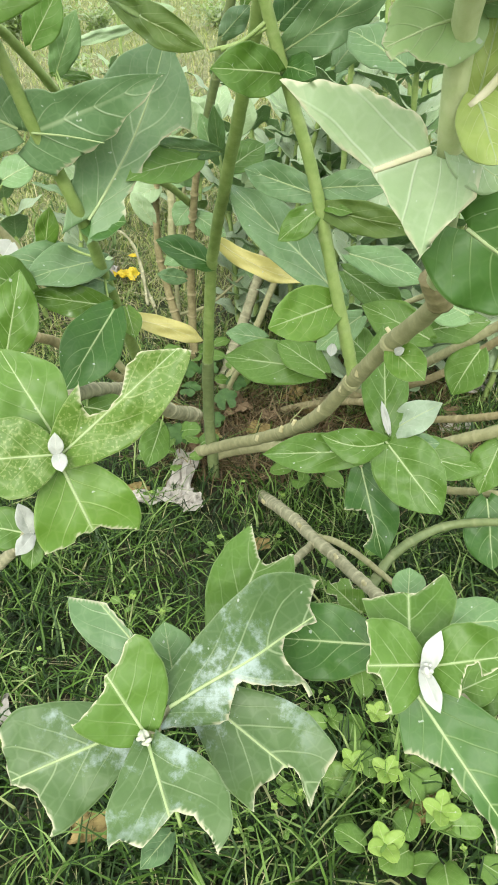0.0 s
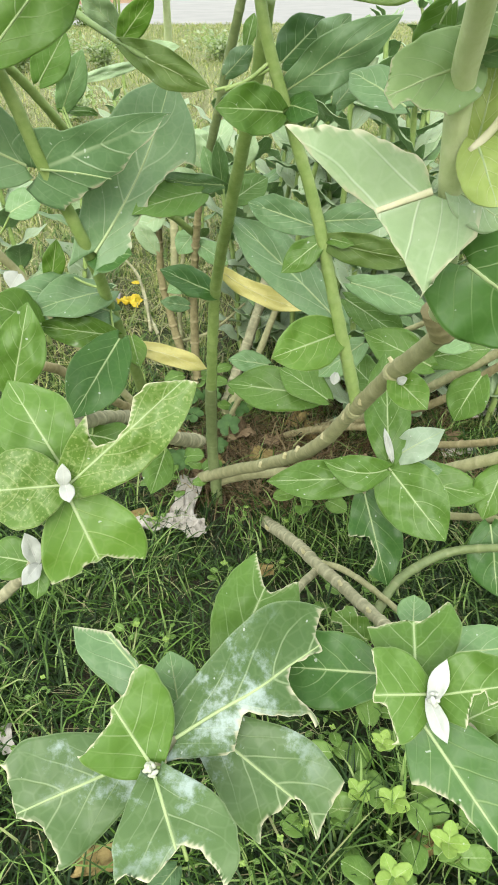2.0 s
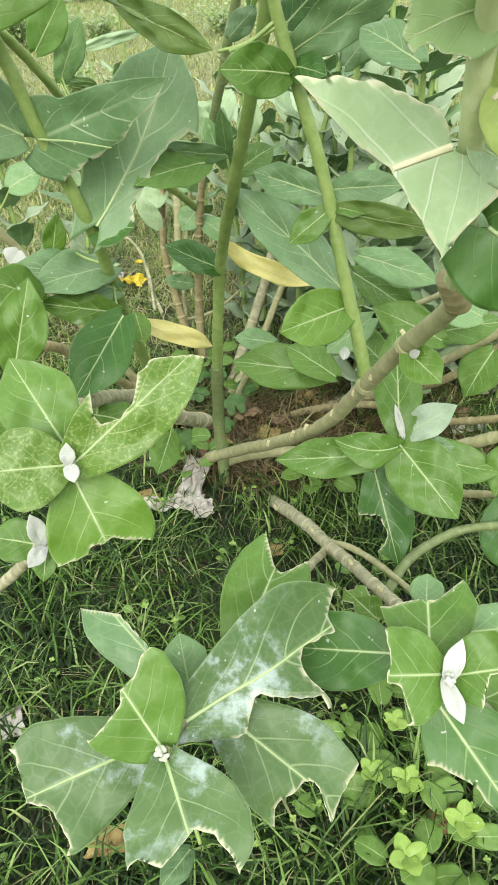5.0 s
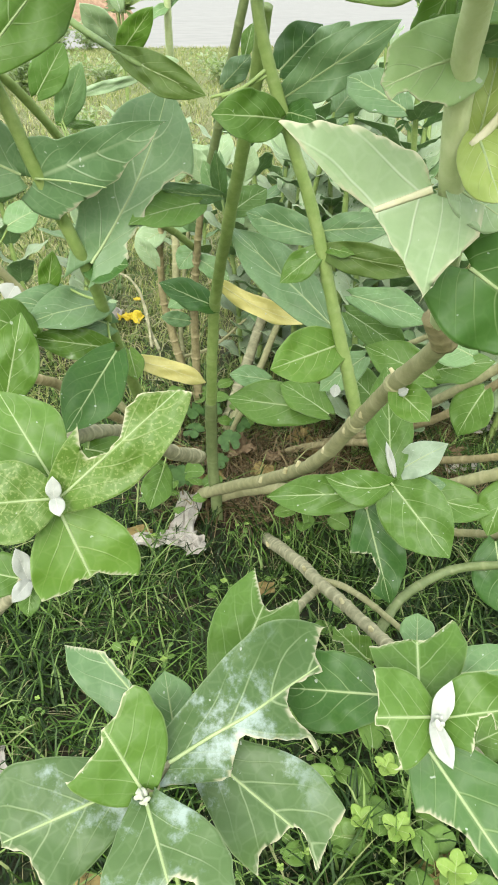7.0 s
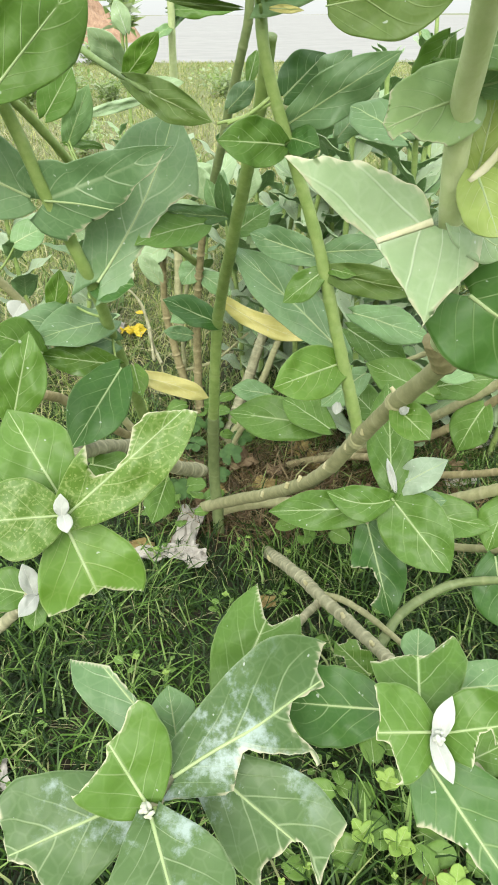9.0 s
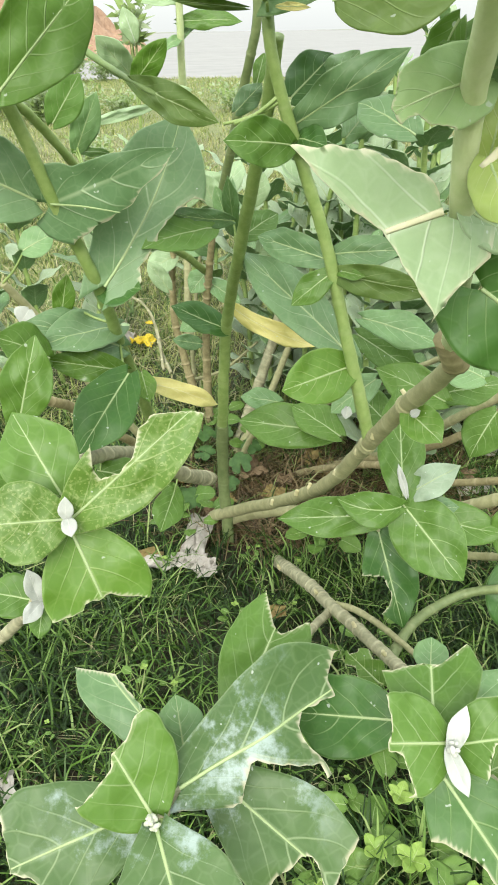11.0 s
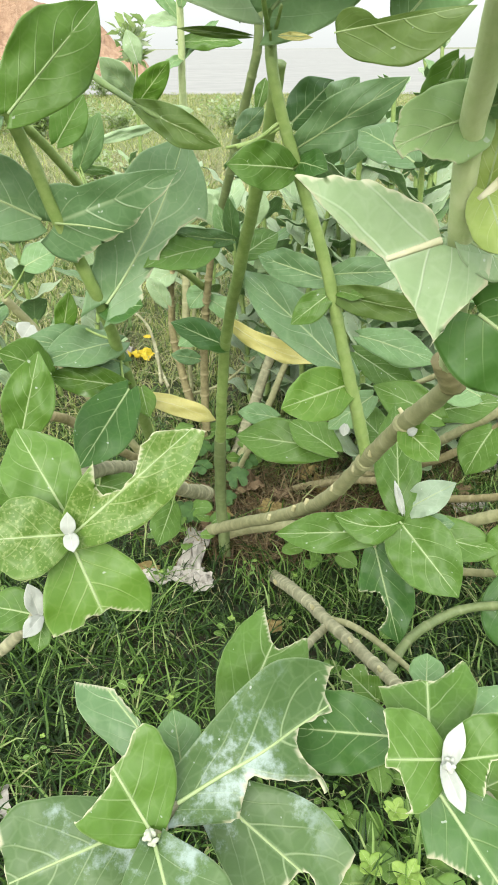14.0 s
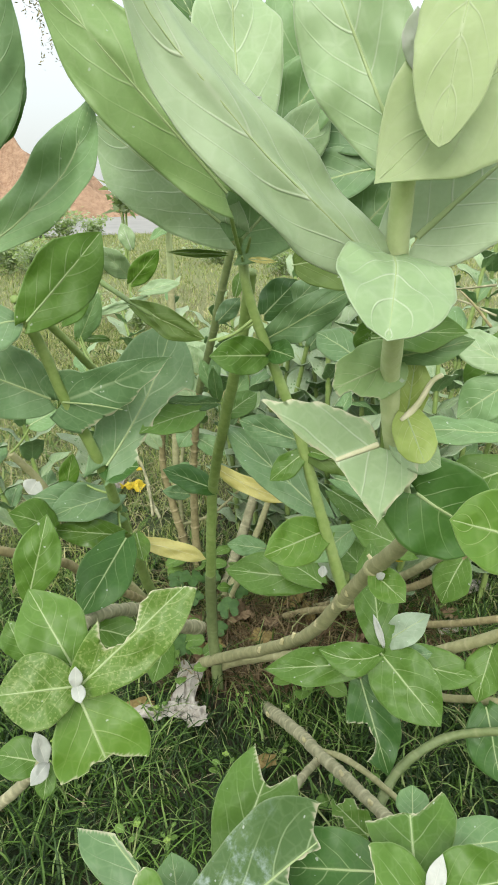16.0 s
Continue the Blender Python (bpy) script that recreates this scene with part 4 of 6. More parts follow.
leaf(shrub, (-0.051, 1.058, 0.878), (-0.056, 1.022, 0.953), 0.027, (0.10, -0.90, -0.43), mat=M_GREY, fine=0)
leaf(shrub, (-0.077, 1.209, 0.629), (-0.183, 1.198, 0.684), 0.066, (0.41, -0.63, 0.66), mat=M_DARK)
leaf(shrub, (-0.064, 1.226, 0.671), (0.117, 1.231, 0.584), 0.043, (0.23, -0.87, 0.43), mat=M_YELLOW, arch=-0.06, wave=0.09, side=0.05, under=M_YELLOW, label='withered yellow leaf', ribmat=M_YELLOW)
leaf(shrub, (-0.213, 1.001, 0.617), (-0.092, 1.093, 0.522), 0.039, (0.71, -0.63, 0.30), mat=M_YELLOW, arch=0.1, under=M_YELLOW, label='withered yellow leaf', ribmat=M_YELLOW)
leaf(shrub, (0.129, 0.911, 0.708), (-0.039, 1.066, 0.826), 0.082, (-0.20, -0.72, 0.67), mat=M_SLATE, fine=2)
leaf(shrub, (0.109, 0.763, 0.749), (0.021, 0.718, 0.737), 0.074, (0.33, -0.78, 0.54), mat=M_BRIGHT, fine=2, heart=0.25, blunt=0.5)
leaf(shrub, (0.086, 0.770, 0.879), (0.034, 0.765, 0.837), 0.037, (-0.23, -0.89, 0.39))
leaf(shrub, (0.091, 0.770, 0.880), (0.124, 0.740, 0.881), 0.019, (-0.45, -0.46, 0.77))
leaf(shrub, (0.088, 0.784, 0.898), (0.173, 0.756, 0.910), 0.042, (-0.34, -0.85, 0.41), mat=M_SLATE, fine=2, arch=0.06)
leaf(shrub, (0.089, 0.769, 0.877), (0.204, 0.705, 0.873), 0.042, (-0.48, -0.86, 0.17), mat=M_OLIVE, fine=2, under=M_OLIVE)
leaf(shrub, (0.083, 0.799, 0.886), (-0.011, 0.860, 0.903), 0.046, (-0.46, -0.81, 0.38), mat=M_SLATE, fine=2)
leaf(shrub, (0.150, 1.270, 0.356), (-0.063, 1.308, 0.369), 0.109, (-0.09, -0.76, 0.64), mat=M_LEAF)
leaf(shrub, (0.164, 1.222, 0.376), (0.060, 1.307, 0.409), 0.082, (-0.17, -0.53, 0.83), mat=M_LEAF)
leaf(shrub, (0.006, 0.737, 1.189), (0.129, 0.774, 1.310), 0.127, (0.04, -0.97, 0.25), mat=M_GREY, fine=2, heart=0.2, blunt=0.5, arch=0.03)
leaf(shrub, (-0.021, 0.781, 1.165), (-0.097, 0.761, 1.172), 0.011, (0.26, -0.97, 0.00), mat=M_OLIVE, under=M_OLIVE)
leaf(shrub, (0.014, 0.712, 1.164), (0.045, 0.690, 1.162), 0.008, (-0.55, -0.82, 0.14), mat=M_YELLOW, label='dry yellowing leaf tip')
# leaves of the near stem
leaf(shrub, (0.112, 0.360, 1.042), (-0.004, 0.348, 1.005), 0.169, (0.00, -0.95, 0.30), mat=M_PALE, bites=[[(0.63, 0.8), (0.55, 0.53), (0.44, 0.24), (0.31, 0.01), (0.26, -0.31), (0.18, -0.74), (0.91, -2.1), (2.24, -0.42), (1.67, 1.47)], [(0.71, 0.85), (0.36, 0.66), (0.24, 0.57), (-0.0, 0.26), (-0.02, 0.03), (-0.21, -0.07), (-0.41, 1.21), (0.52, 1.66)], [(0.18, -0.74), (-0.04, -0.56), (-0.21, -0.42), (-0.52, -0.38), (-0.15, -3.16), (0.99, -2.17)]], fine=2, arch=0.02, fold=0.03, blunt=0.5, ribmat=M_CREAM, rib=1.15, heart=0.25, peak=0.8)
leaf(shrub, (0.159, 0.398, 0.978), (0.234, 0.387, 0.929), 0.093, (-0.09, -0.99, 0.07), mat=M_DARK, fine=2, heart=0.38, peak=0.7, blunt=0.45)
leaf(shrub, (0.120, 0.335, 1.120), (0.056, 0.316, 1.099), 0.045, (0.15, -0.91, 0.37), bites=[[(0.79, -0.33), (0.65, -0.26), (0.59, -0.59), (0.39, -0.89), (0.54, -1.91), (1.42, -0.76), (0.9, 1.89), (0.67, 0.76), (0.8, 0.09)]], mat=M_LITGREEN, fine=2, arch=0.1, peak=0.7)
leaf(shrub, (0.122, 0.337, 1.123), (0.175, 0.321, 1.138), 0.023, (-0.29, -0.96, 0.03), mat=M_GREY, fine=2)
leaf(shrub, (0.128, 0.331, 1.079), (0.137, 0.299, 1.049), 0.033, (-0.34, -0.69, 0.64), mat=M_LIME, fine=2, curl=0.3, under=M_LIME, blunt=0.45, sharp=0.55)
leaf(shrub, (0.131, 0.339, 1.072), (0.138, 0.347, 1.123), 0.030, (-0.25, -0.95, 0.18), mat=M_LIME, fine=2, under=M_LIME)
leaf(shrub, (0.127, 0.362, 1.044), (0.169, 0.363, 1.019), 0.035, (0.23, -0.92, 0.33), mat=M_PALE)
leaf(shrub, (0.061, 0.618, 1.165), (0.176, 0.585, 1.184), 0.071, (-0.27, -0.96, -0.00), mat=M_OLIVE, fine=2, under=M_OLIVE, heart=0.0, lop=0.12, blunt=0.5, wave=0.01, rib=0.5)
leaf(shrub, (0.107, 0.351, 1.147), (0.100, 0.380, 1.109), 0.028, (-0.80, -0.54, -0.26))
leaf(shrub, (0.085, 0.239, 1.206), (-0.058, 0.199, 1.366), 0.053, (0.48, -0.85, 0.22), mat=M_LITPALE, fine=2, arch=0.03, fold=-0.1, side=-0.085, curl=0.2, under=M_UNDER, rib=0.7, heart=0.05, blunt=0.3, peak=0.8, wave=0.012)
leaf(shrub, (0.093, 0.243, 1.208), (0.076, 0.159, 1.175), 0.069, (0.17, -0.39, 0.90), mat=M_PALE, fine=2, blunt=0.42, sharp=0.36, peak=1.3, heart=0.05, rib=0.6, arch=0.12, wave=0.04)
leaf(shrub, (-0.013, 0.618, 1.246), (-0.197, 0.611, 1.462), 0.094, (0.01, -1.00, -0.03), mat=M_LITGREEN, fine=2, arch=0.04, heart=0.1, blunt=0.45)
leaf(shrub, (-0.012, 0.703, 1.258), (0.078, 0.721, 1.341), 0.053, (0.15, -0.99, 0.05), mat=M_LITGREEN, fine=2, arch=0.04)
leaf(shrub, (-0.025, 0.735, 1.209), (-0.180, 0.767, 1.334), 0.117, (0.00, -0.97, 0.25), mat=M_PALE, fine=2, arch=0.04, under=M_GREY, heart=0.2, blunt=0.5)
leaf(shrub, (0.113, 0.260, 1.217), (0.194, 0.275, 1.278), 0.088, (-0.19, -0.86, 0.48), mat=M_LITPALE, fine=2, heart=0.28, arch=0.06, rib=1.5)
leaf(shrub, (0.097, 0.729, 1.267), (0.069, 0.749, 1.497), 0.116, (0.06, -0.99, 0.09), mat=M_GREY, fine=2)
leaf(shrub, (0.149, 0.702, 1.262), (0.192, 0.738, 1.365), 0.084, (-0.19, -0.90, 0.39))
leaf(shrub, (0.144, 0.751, 1.177), (0.212, 0.741, 1.251), 0.086, (-0.31, -0.94, 0.15), mat=M_GREY)
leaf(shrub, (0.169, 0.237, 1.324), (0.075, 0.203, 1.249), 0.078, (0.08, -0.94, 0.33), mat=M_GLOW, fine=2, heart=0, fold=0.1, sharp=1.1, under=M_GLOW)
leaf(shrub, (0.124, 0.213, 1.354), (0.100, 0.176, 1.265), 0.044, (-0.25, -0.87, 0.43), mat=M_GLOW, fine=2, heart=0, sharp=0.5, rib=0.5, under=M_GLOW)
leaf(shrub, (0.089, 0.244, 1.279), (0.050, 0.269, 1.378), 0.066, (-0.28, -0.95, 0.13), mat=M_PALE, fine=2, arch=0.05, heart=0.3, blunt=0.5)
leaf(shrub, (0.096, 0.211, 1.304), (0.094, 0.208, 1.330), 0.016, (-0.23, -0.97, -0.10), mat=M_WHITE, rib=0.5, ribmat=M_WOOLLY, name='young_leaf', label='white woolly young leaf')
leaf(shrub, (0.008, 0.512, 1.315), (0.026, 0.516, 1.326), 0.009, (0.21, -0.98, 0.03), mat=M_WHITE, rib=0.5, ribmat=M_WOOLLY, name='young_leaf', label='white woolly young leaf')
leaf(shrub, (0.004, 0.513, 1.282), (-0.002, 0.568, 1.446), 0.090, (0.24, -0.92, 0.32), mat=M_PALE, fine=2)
leaf(shrub, (0.026, 0.663, 1.271), (0.118, 0.644, 1.392), 0.077, (-0.22, -0.98, 0.01), mat=M_GREY)
leaf(shrub, (0.034, 0.613, 1.263), (0.108, 0.653, 1.334), 0.062, (0.48, -0.88, -0.00), mat=M_PALE)
leaf(shrub, (0.150, 0.651, 1.264), (0.045, 0.663, 1.240), 0.066, (-0.18, -0.93, 0.33), mat=M_SLATE)
leaf(shrub, (0.140, 0.652, 1.294), (0.038, 0.754, 1.384), 0.089, (-0.45, -0.80, 0.40), mat=M_SLATE)
leaf(shrub, (0.009, 0.660, 1.326), (-0.066, 0.685, 1.462), 0.083, (0.19, -0.94, 0.27), mat=M_DARK)
leaf(shrub, (0.104, 0.353, 1.134), (0.162, 0.299, 1.147), 0.040, (-0.55, -0.41, 0.73))
leaf(shrub, (0.175, 0.198, 1.037), (0.124, 0.191, 1.056), 0.053, (0.28, -0.85, 0.45), mat=M_BRIGHT, fine=2)
# leaves of the shoot beside the fallen branch
leaf(shrub, (0.224, 0.849, 0.467), (0.317, 0.751, 0.379), 0.112, (-0.23, -0.76, 0.61), fine=2)
leaf(shrub, (0.207, 0.848, 0.439), (0.020, 0.852, 0.429), 0.072, (-0.05, -0.80, 0.60), mat=M_LEAF, fine=2)
leaf(shrub, (0.222, 0.831, 0.468), (0.116, 0.823, 0.491), 0.060, (0.18, -0.82, 0.54), mat=M_LEAF, fine=2, side=-0.10, arch=0.1)
leaf(shrub, (0.228, 0.851, 0.478), (0.227, 0.967, 0.621), 0.080, (-0.19, -0.76, 0.62), mat=M_LEAF, fine=2)
leaf(shrub, (0.235, 0.853, 0.475), (0.314, 0.847, 0.538), 0.055, (-0.47, -0.70, 0.54), mat=M_FELT, fine=2, under=M_FELT)
leaf(shrub, (0.241, 0.852, 0.446), (0.323, 0.847, 0.456), 0.044, (-0.12, -0.79, 0.60), mat=M_SLATE, fine=2)
stalk(shrub, [(0.291, 1.035, 0.255), (0.259, 0.934, 0.371), (0.232, 0.854, 0.466)], 0.0062, 0.0048, M_STALK, gap=0.04)
leaf(shrub, (0.205, 0.900, 0.360), (0.244, 0.798, 0.226), 0.096, (-0.15, -0.81, 0.57), mat=M_DARK, bites=[[(0.34, 1.39), (0.44, 0.25), (0.64, 0.1), (0.74, 0.29), (0.81, 0.68), (0.75, 1.97)]], fine=2)
leaf(shrub, (0.170, 0.642, 0.748), (0.205, 0.598, 0.729), 0.047, (-0.32, -0.59, 0.74), mat=M_BRIGHT, fine=2)
leaf(shrub, (0.233, 0.844, 0.479), (0.216, 0.860, 0.534), 0.013, (-0.10, -0.96, 0.25), mat=M_WOOLLY, rib=0.5, ribmat=M_WOOLLY, fine=0, name='young_leaf')
leaf(shrub, (0.276, 0.950, 0.362), (0.433, 0.893, 0.359), 0.086, (-0.20, -0.60, 0.78))
leaf(shrub, (0.459, 0.920, 0.410), (0.421, 0.870, 0.324), 0.074, (-0.47, -0.65, 0.59))
leaf(shrub, (0.450, 0.896, 0.288), (0.460, 0.816, 0.180), 0.105, (-0.15, -0.81, 0.57), mat=M_DARK)
leaf(shrub, (0.173, 0.630, 0.748), (0.181, 0.622, 0.759), 0.011, (-0.72, -0.69, 0.03), mat=M_WOOLLY, rib=0.5, ribmat=M_WOOLLY, fine=0, name='bud', label='white bud')
leaf(shrub, (0.116, 0.768, 0.687), (0.113, 0.760, 0.672), 0.015, (-0.12, -0.87, 0.47), mat=M_WOOLLY, rib=0.5, ribmat=M_WOOLLY, fine=0, name='bud', label='white bud')
leaf(shrub, (0.178, 1.095, 0.695), (0.316, 1.051, 0.660), 0.067, (-0.07, -0.76, 0.65), mat=M_GREY)
leaf(shrub, (0.182, 1.177, 0.630), (0.302, 1.123, 0.561), 0.073, (0.03, -0.76, 0.64))
leaf(shrub, (0.320, 1.008, 0.571), (0.201, 1.057, 0.614), 0.075, (-0.12, -0.81, 0.57))
leaf(shrub, (0.324, 1.104, 0.534), (0.453, 1.080, 0.570), 0.073, (-0.31, -0.64, 0.70))
leaf(shrub, (0.384, 1.010, 0.615), (0.317, 1.039, 0.633), 0.086, (-0.05, -0.61, 0.79), mat=M_GREY)
leaf(shrub, (0.436, 1.061, 0.520), (0.389, 1.030, 0.438), 0.085, (-0.56, -0.61, 0.55))
leaf(shrub, (0.233, 1.226, 0.511), (0.140, 1.205, 0.442), 0.078, (-0.32, -0.68, 0.65), mat=M_GREY)
leaf(shrub, (0.276, 1.265, 0.381), (0.200, 1.311, 0.442), 0.083, (0.10, -0.74, 0.67))
leaf(shrub, (0.041, 1.576, 0.276), (-0.066, 1.583, 0.290), 0.066, (0.05, -0.68, 0.73), mat=M_GREY)

# ---- shrubs behind ----
back = thing("milkweed_shrub", (-0.19, 1.92, 0.0), "leggy milkweed shrub with bare brown ringed stems behind the first", "shrub")
stalk(back, [(-0.184, 1.912, -0.014), (-0.182, 1.910, 0.296), (-0.167, 1.875, 0.483), (-0.136, 1.781, 0.692)], 0.0150, 0.0090, M_BARKRED, gap=0.05, swell=0.32)
stalk(back, [(-0.136, 1.781, 0.692), (-0.089, 1.665, 0.857), (-0.048, 1.565, 1.022), (-0.015, 1.491, 1.145), (-0.009, 1.473, 1.243), (0.012, 1.447, 1.327)], 0.0118, 0.0085, M_STALKDEEP, gap=0.07, swell=0.15)
stalk(back, [(-0.231, 2.051, 0.018), (-0.271, 2.072, 0.187), (-0.297, 2.077, 0.342), (-0.283, 2.040, 0.548), (-0.258, 2.025, 0.679)], 0.0150, 0.0080, M_BARKRED, gap=0.05, swell=0.3)
stalk(back, [(-0.167, 1.874, 0.545), (-0.212, 1.757, 0.627), (-0.248, 1.663, 0.681), (-0.298, 1.425, 0.807), (-0.315, 1.233, 0.902), (-0.330, 1.136, 0.970), (-0.353, 1.054, 1.037), (-0.377, 0.977, 1.087)], 0.0100, 0.0070, M_STALK, gap=0.08)
stalk(back, [(-0.103, 1.753, -0.015), (-0.042, 1.931, 0.091), (0.013, 1.998, 0.230), (0.049, 2.047, 0.353)], 0.0200, 0.0150, M_BARKGREY, gap=0.07)
stalk(back, [(-0.088, 1.721, 0.026), (-0.005, 1.835, 0.122), (0.062, 1.902, 0.263), (0.129, 1.914, 0.436)], 0.0130, 0.0090, M_BARK, gap=0.07)
stalk(back, [(-0.248, 2.134, 0.075), (-0.257, 2.196, 0.217), (-0.232, 2.262, 0.392), (-0.206, 2.271, 0.608)], 0.0080, 0.0060, M_BARK, gap=0.08)
stalk(back, [(-0.364, 2.183, 0.095), (-0.390, 2.281, 0.204), (-0.435, 2.308, 0.297), (-0.482, 2.310, 0.327)], 0.0060, 0.0035, M_BARKGREY, gap=0.08)
stalk(back, [(-0.338, 2.182, 0.085), (-0.382, 2.259, 0.148), (-0.408, 2.299, 0.259), (-0.454, 2.311, 0.316)], 0.0060, 0.0035, M_BARKGREY, gap=0.08)
stalk(back, [(-0.264, 2.132, 0.076), (-0.139, 2.067, 0.149), (-0.024, 2.108, 0.233)], 0.0060, 0.0040, M_BARK, gap=0.08)
stalk(back, [(-0.267, 2.452, 0.933), (-0.254, 2.362, 1.112), (-0.247, 2.311, 1.278), (-0.244, 2.245, 1.466)], 0.0130, 0.0090, M_STALKPALE, gap=0.12)
stalk(back, [(-0.283, 2.305, 0.145), (-0.278, 2.437, 0.543), (-0.267, 2.452, 0.933)], 0.0140, 0.0130, M_BARK, gap=0.1)
leaf(back, (-0.253, 2.363, 1.170), (-0.063, 2.374, 1.169), 0.061, (0.05, -0.86, 0.50))
leaf(back, (-0.254, 2.362, 1.226), (-0.349, 2.346, 1.334), 0.047, (0.47, -0.83, 0.29), mat=M_GREY)
leaf(back, (-0.254, 2.362, 1.226), (-0.352, 2.250, 1.216), 0.052, (0.54, -0.52, 0.66), mat=M_PALE)
leaf(back, (-0.250, 2.363, 1.129), (-0.139, 2.471, 1.236), 0.043, (0.06, -0.73, 0.68), mat=M_GREY)
leaf(back, (-0.253, 2.363, 1.129), (-0.308, 2.255, 1.091), 0.037, (0.38, -0.47, 0.79), mat=M_GREY)
leaf(back, (-0.239, 2.262, 1.261), (-0.219, 2.260, 1.327), 0.042, (-0.24, -0.97, 0.05), mat=M_GREY)
leaf(back, (-0.234, 1.321, 1.066), (-0.167, 1.286, 1.136), 0.049, (-0.18, -0.94, -0.30), mat=M_BRIGHT, fine=1)
leaf(back, (-0.252, 1.377, 1.077), (-0.296, 1.309, 1.141), 0.054, (0.53, -0.74, -0.42), mat=M_PALE, fine=1)
leaf(back, (-0.240, 1.391, 1.131), (-0.257, 1.391, 1.185), 0.036, (0.16, -0.99, 0.06), mat=M_PALE, rib=0.5, ribmat=M_WOOLLY, fine=0, name='young_leaf')
leaf(back, (-0.348, 1.283, 0.958), (-0.292, 1.255, 1.057), 0.051, (0.02, -0.96, -0.28), mat=M_GREY)
leaf(back, (-0.231, 1.460, 1.012), (-0.338, 1.339, 0.995), 0.023, (0.72, -0.67, 0.20), mat=M_PALE, under=M_PALE, rib=0.4)
leaf(back, (-0.344, 1.136, 1.019), (-0.295, 1.154, 1.089), 0.059, (0.24, -0.97, 0.08), mat=M_UNDER, under=M_UNDER)
leaf(back, (-0.236, 1.466, 1.026), (-0.145, 1.478, 1.042), 0.039, (0.01, -0.83, 0.56), mat=M_PALE)
leaf(back, (-0.353, 1.281, 0.956), (-0.293, 1.344, 0.940), 0.019, (0.67, -0.51, 0.54))
leaf(back, (-0.116, 1.846, 0.747), (-0.164, 1.858, 0.825), 0.083, (0.22, -0.94, 0.27), mat=M_PALE)
leaf(back, (-0.096, 1.752, 0.779), (-0.061, 1.818, 0.858), 0.067, (-0.12, -0.73, 0.67), mat=M_PALE)
leaf(back, (-0.166, 1.894, 0.542), (-0.216, 1.871, 0.485), 0.073, (-0.18, -0.85, 0.50), mat=M_GREY)
leaf(back, (-0.163, 1.885, 0.513), (-0.070, 1.870, 0.452), 0.065, (0.24, -0.79, 0.57), mat=M_GREY)
leaf(back, (-0.164, 1.901, 0.407), (-0.251, 1.829, 0.383), 0.066, (0.28, -0.59, 0.75), mat=M_GREY)
leaf(back, (-0.156, 1.822, 0.653), (-0.212, 1.836, 0.735), 0.087, (0.37, -0.84, 0.40), mat=M_PALE)
leaf(back, (-0.278, 2.041, 0.548), (-0.356, 1.968, 0.519), 0.077, (0.32, -0.63, 0.71), mat=M_PALE)
leaf(back, (-0.275, 2.054, 0.594), (-0.189, 2.001, 0.559), 0.077, (-0.12, -0.68, 0.72), mat=M_GREY)
leaf(back, (-0.127, 1.768, 0.756), (-0.165, 1.765, 0.837), 0.062, (0.15, -0.99, 0.03), mat=M_PALE)
leaf(back, (-0.077, 1.481, 0.785), (-0.070, 1.483, 0.874), 0.031, (0.03, -1.00, 0.03), mat=M_SLATE)
leaf(back, (-0.087, 1.532, 0.771), (-0.109, 1.526, 0.848), 0.037, (0.13, -0.99, -0.04), mat=M_GREY)
leaf(back, (-0.253, 1.686, 0.557), (-0.301, 1.681, 0.635), 0.049, (0.27, -0.96, 0.10), mat=M_PALE)
leaf(back, (-0.187, 1.790, 0.359), (-0.262, 1.750, 0.389), 0.048, (0.53, -0.80, 0.26), mat=M_SLATE)
leaf(back, (-0.029, 1.715, 0.768), (0.001, 1.708, 0.844), 0.063, (-0.09, -1.00, -0.05), mat=M_PALE)
leaf(back, (-0.038, 1.770, 0.674), (0.006, 1.760, 0.745), 0.058, (-0.17, -0.99, -0.04), mat=M_GREY)
leaf(back, (-0.224, 1.984, 0.713), (-0.184, 1.990, 0.807), 0.069, (0.04, -1.00, 0.05), mat=M_PALE)
leaf(back, (-0.014, 1.847, 0.609), (0.044, 1.829, 0.670), 0.061, (-0.28, -0.96, -0.01), mat=M_PALE)
leaf(back, (-0.156, 1.950, 0.581), (-0.205, 1.934, 0.644), 0.068, (0.30, -0.95, -0.01), mat=M_GREY)
# more of the near stem's surroundings
leaf(shrub, (0.324, 0.628, 1.036), (0.252, 0.661, 1.073), 0.047, (-0.14, -0.85, 0.50), mat=M_PALE)
leaf(shrub, (0.321, 0.624, 1.017), (0.264, 0.630, 0.973), 0.059, (-0.41, -0.82, 0.41), mat=M_GREY)
leaf(shrub, (0.349, 0.731, 1.049), (0.311, 0.720, 0.958), 0.058, (-0.47, -0.83, 0.30))
leaf(shrub, (0.302, 0.561, 0.974), (0.170, 0.551, 0.985), 0.036, (0.11, -0.65, 0.75), mat=M_GREY)
leaf(shrub, (0.339, 0.633, 0.902), (0.255, 0.644, 0.859), 0.072, (-0.39, -0.71, 0.58))
leaf(shrub, (0.135, 0.581, 1.061), (0.090, 0.643, 1.082), 0.043, (-0.40, -0.54, 0.74), mat=M_SLATE)
bud_cluster(shrub, (0.143, 0.891, 1.063), 0.009, 21, M_WOOLLY, 8)
stalk(back, [(0.510, 1.203, 0.993), (0.427, 1.236, 1.024), (0.340, 1.256, 1.006)], 0.0025, 0.0015, M_BARKGREY, gap=0.05, name='twig')
stalk(back, [(0.508, 1.213, 1.053), (0.440, 1.286, 1.037), (0.408, 1.348, 1.039)], 0.0025, 0.0015, M_BARKGREY, gap=0.05, name='twig')
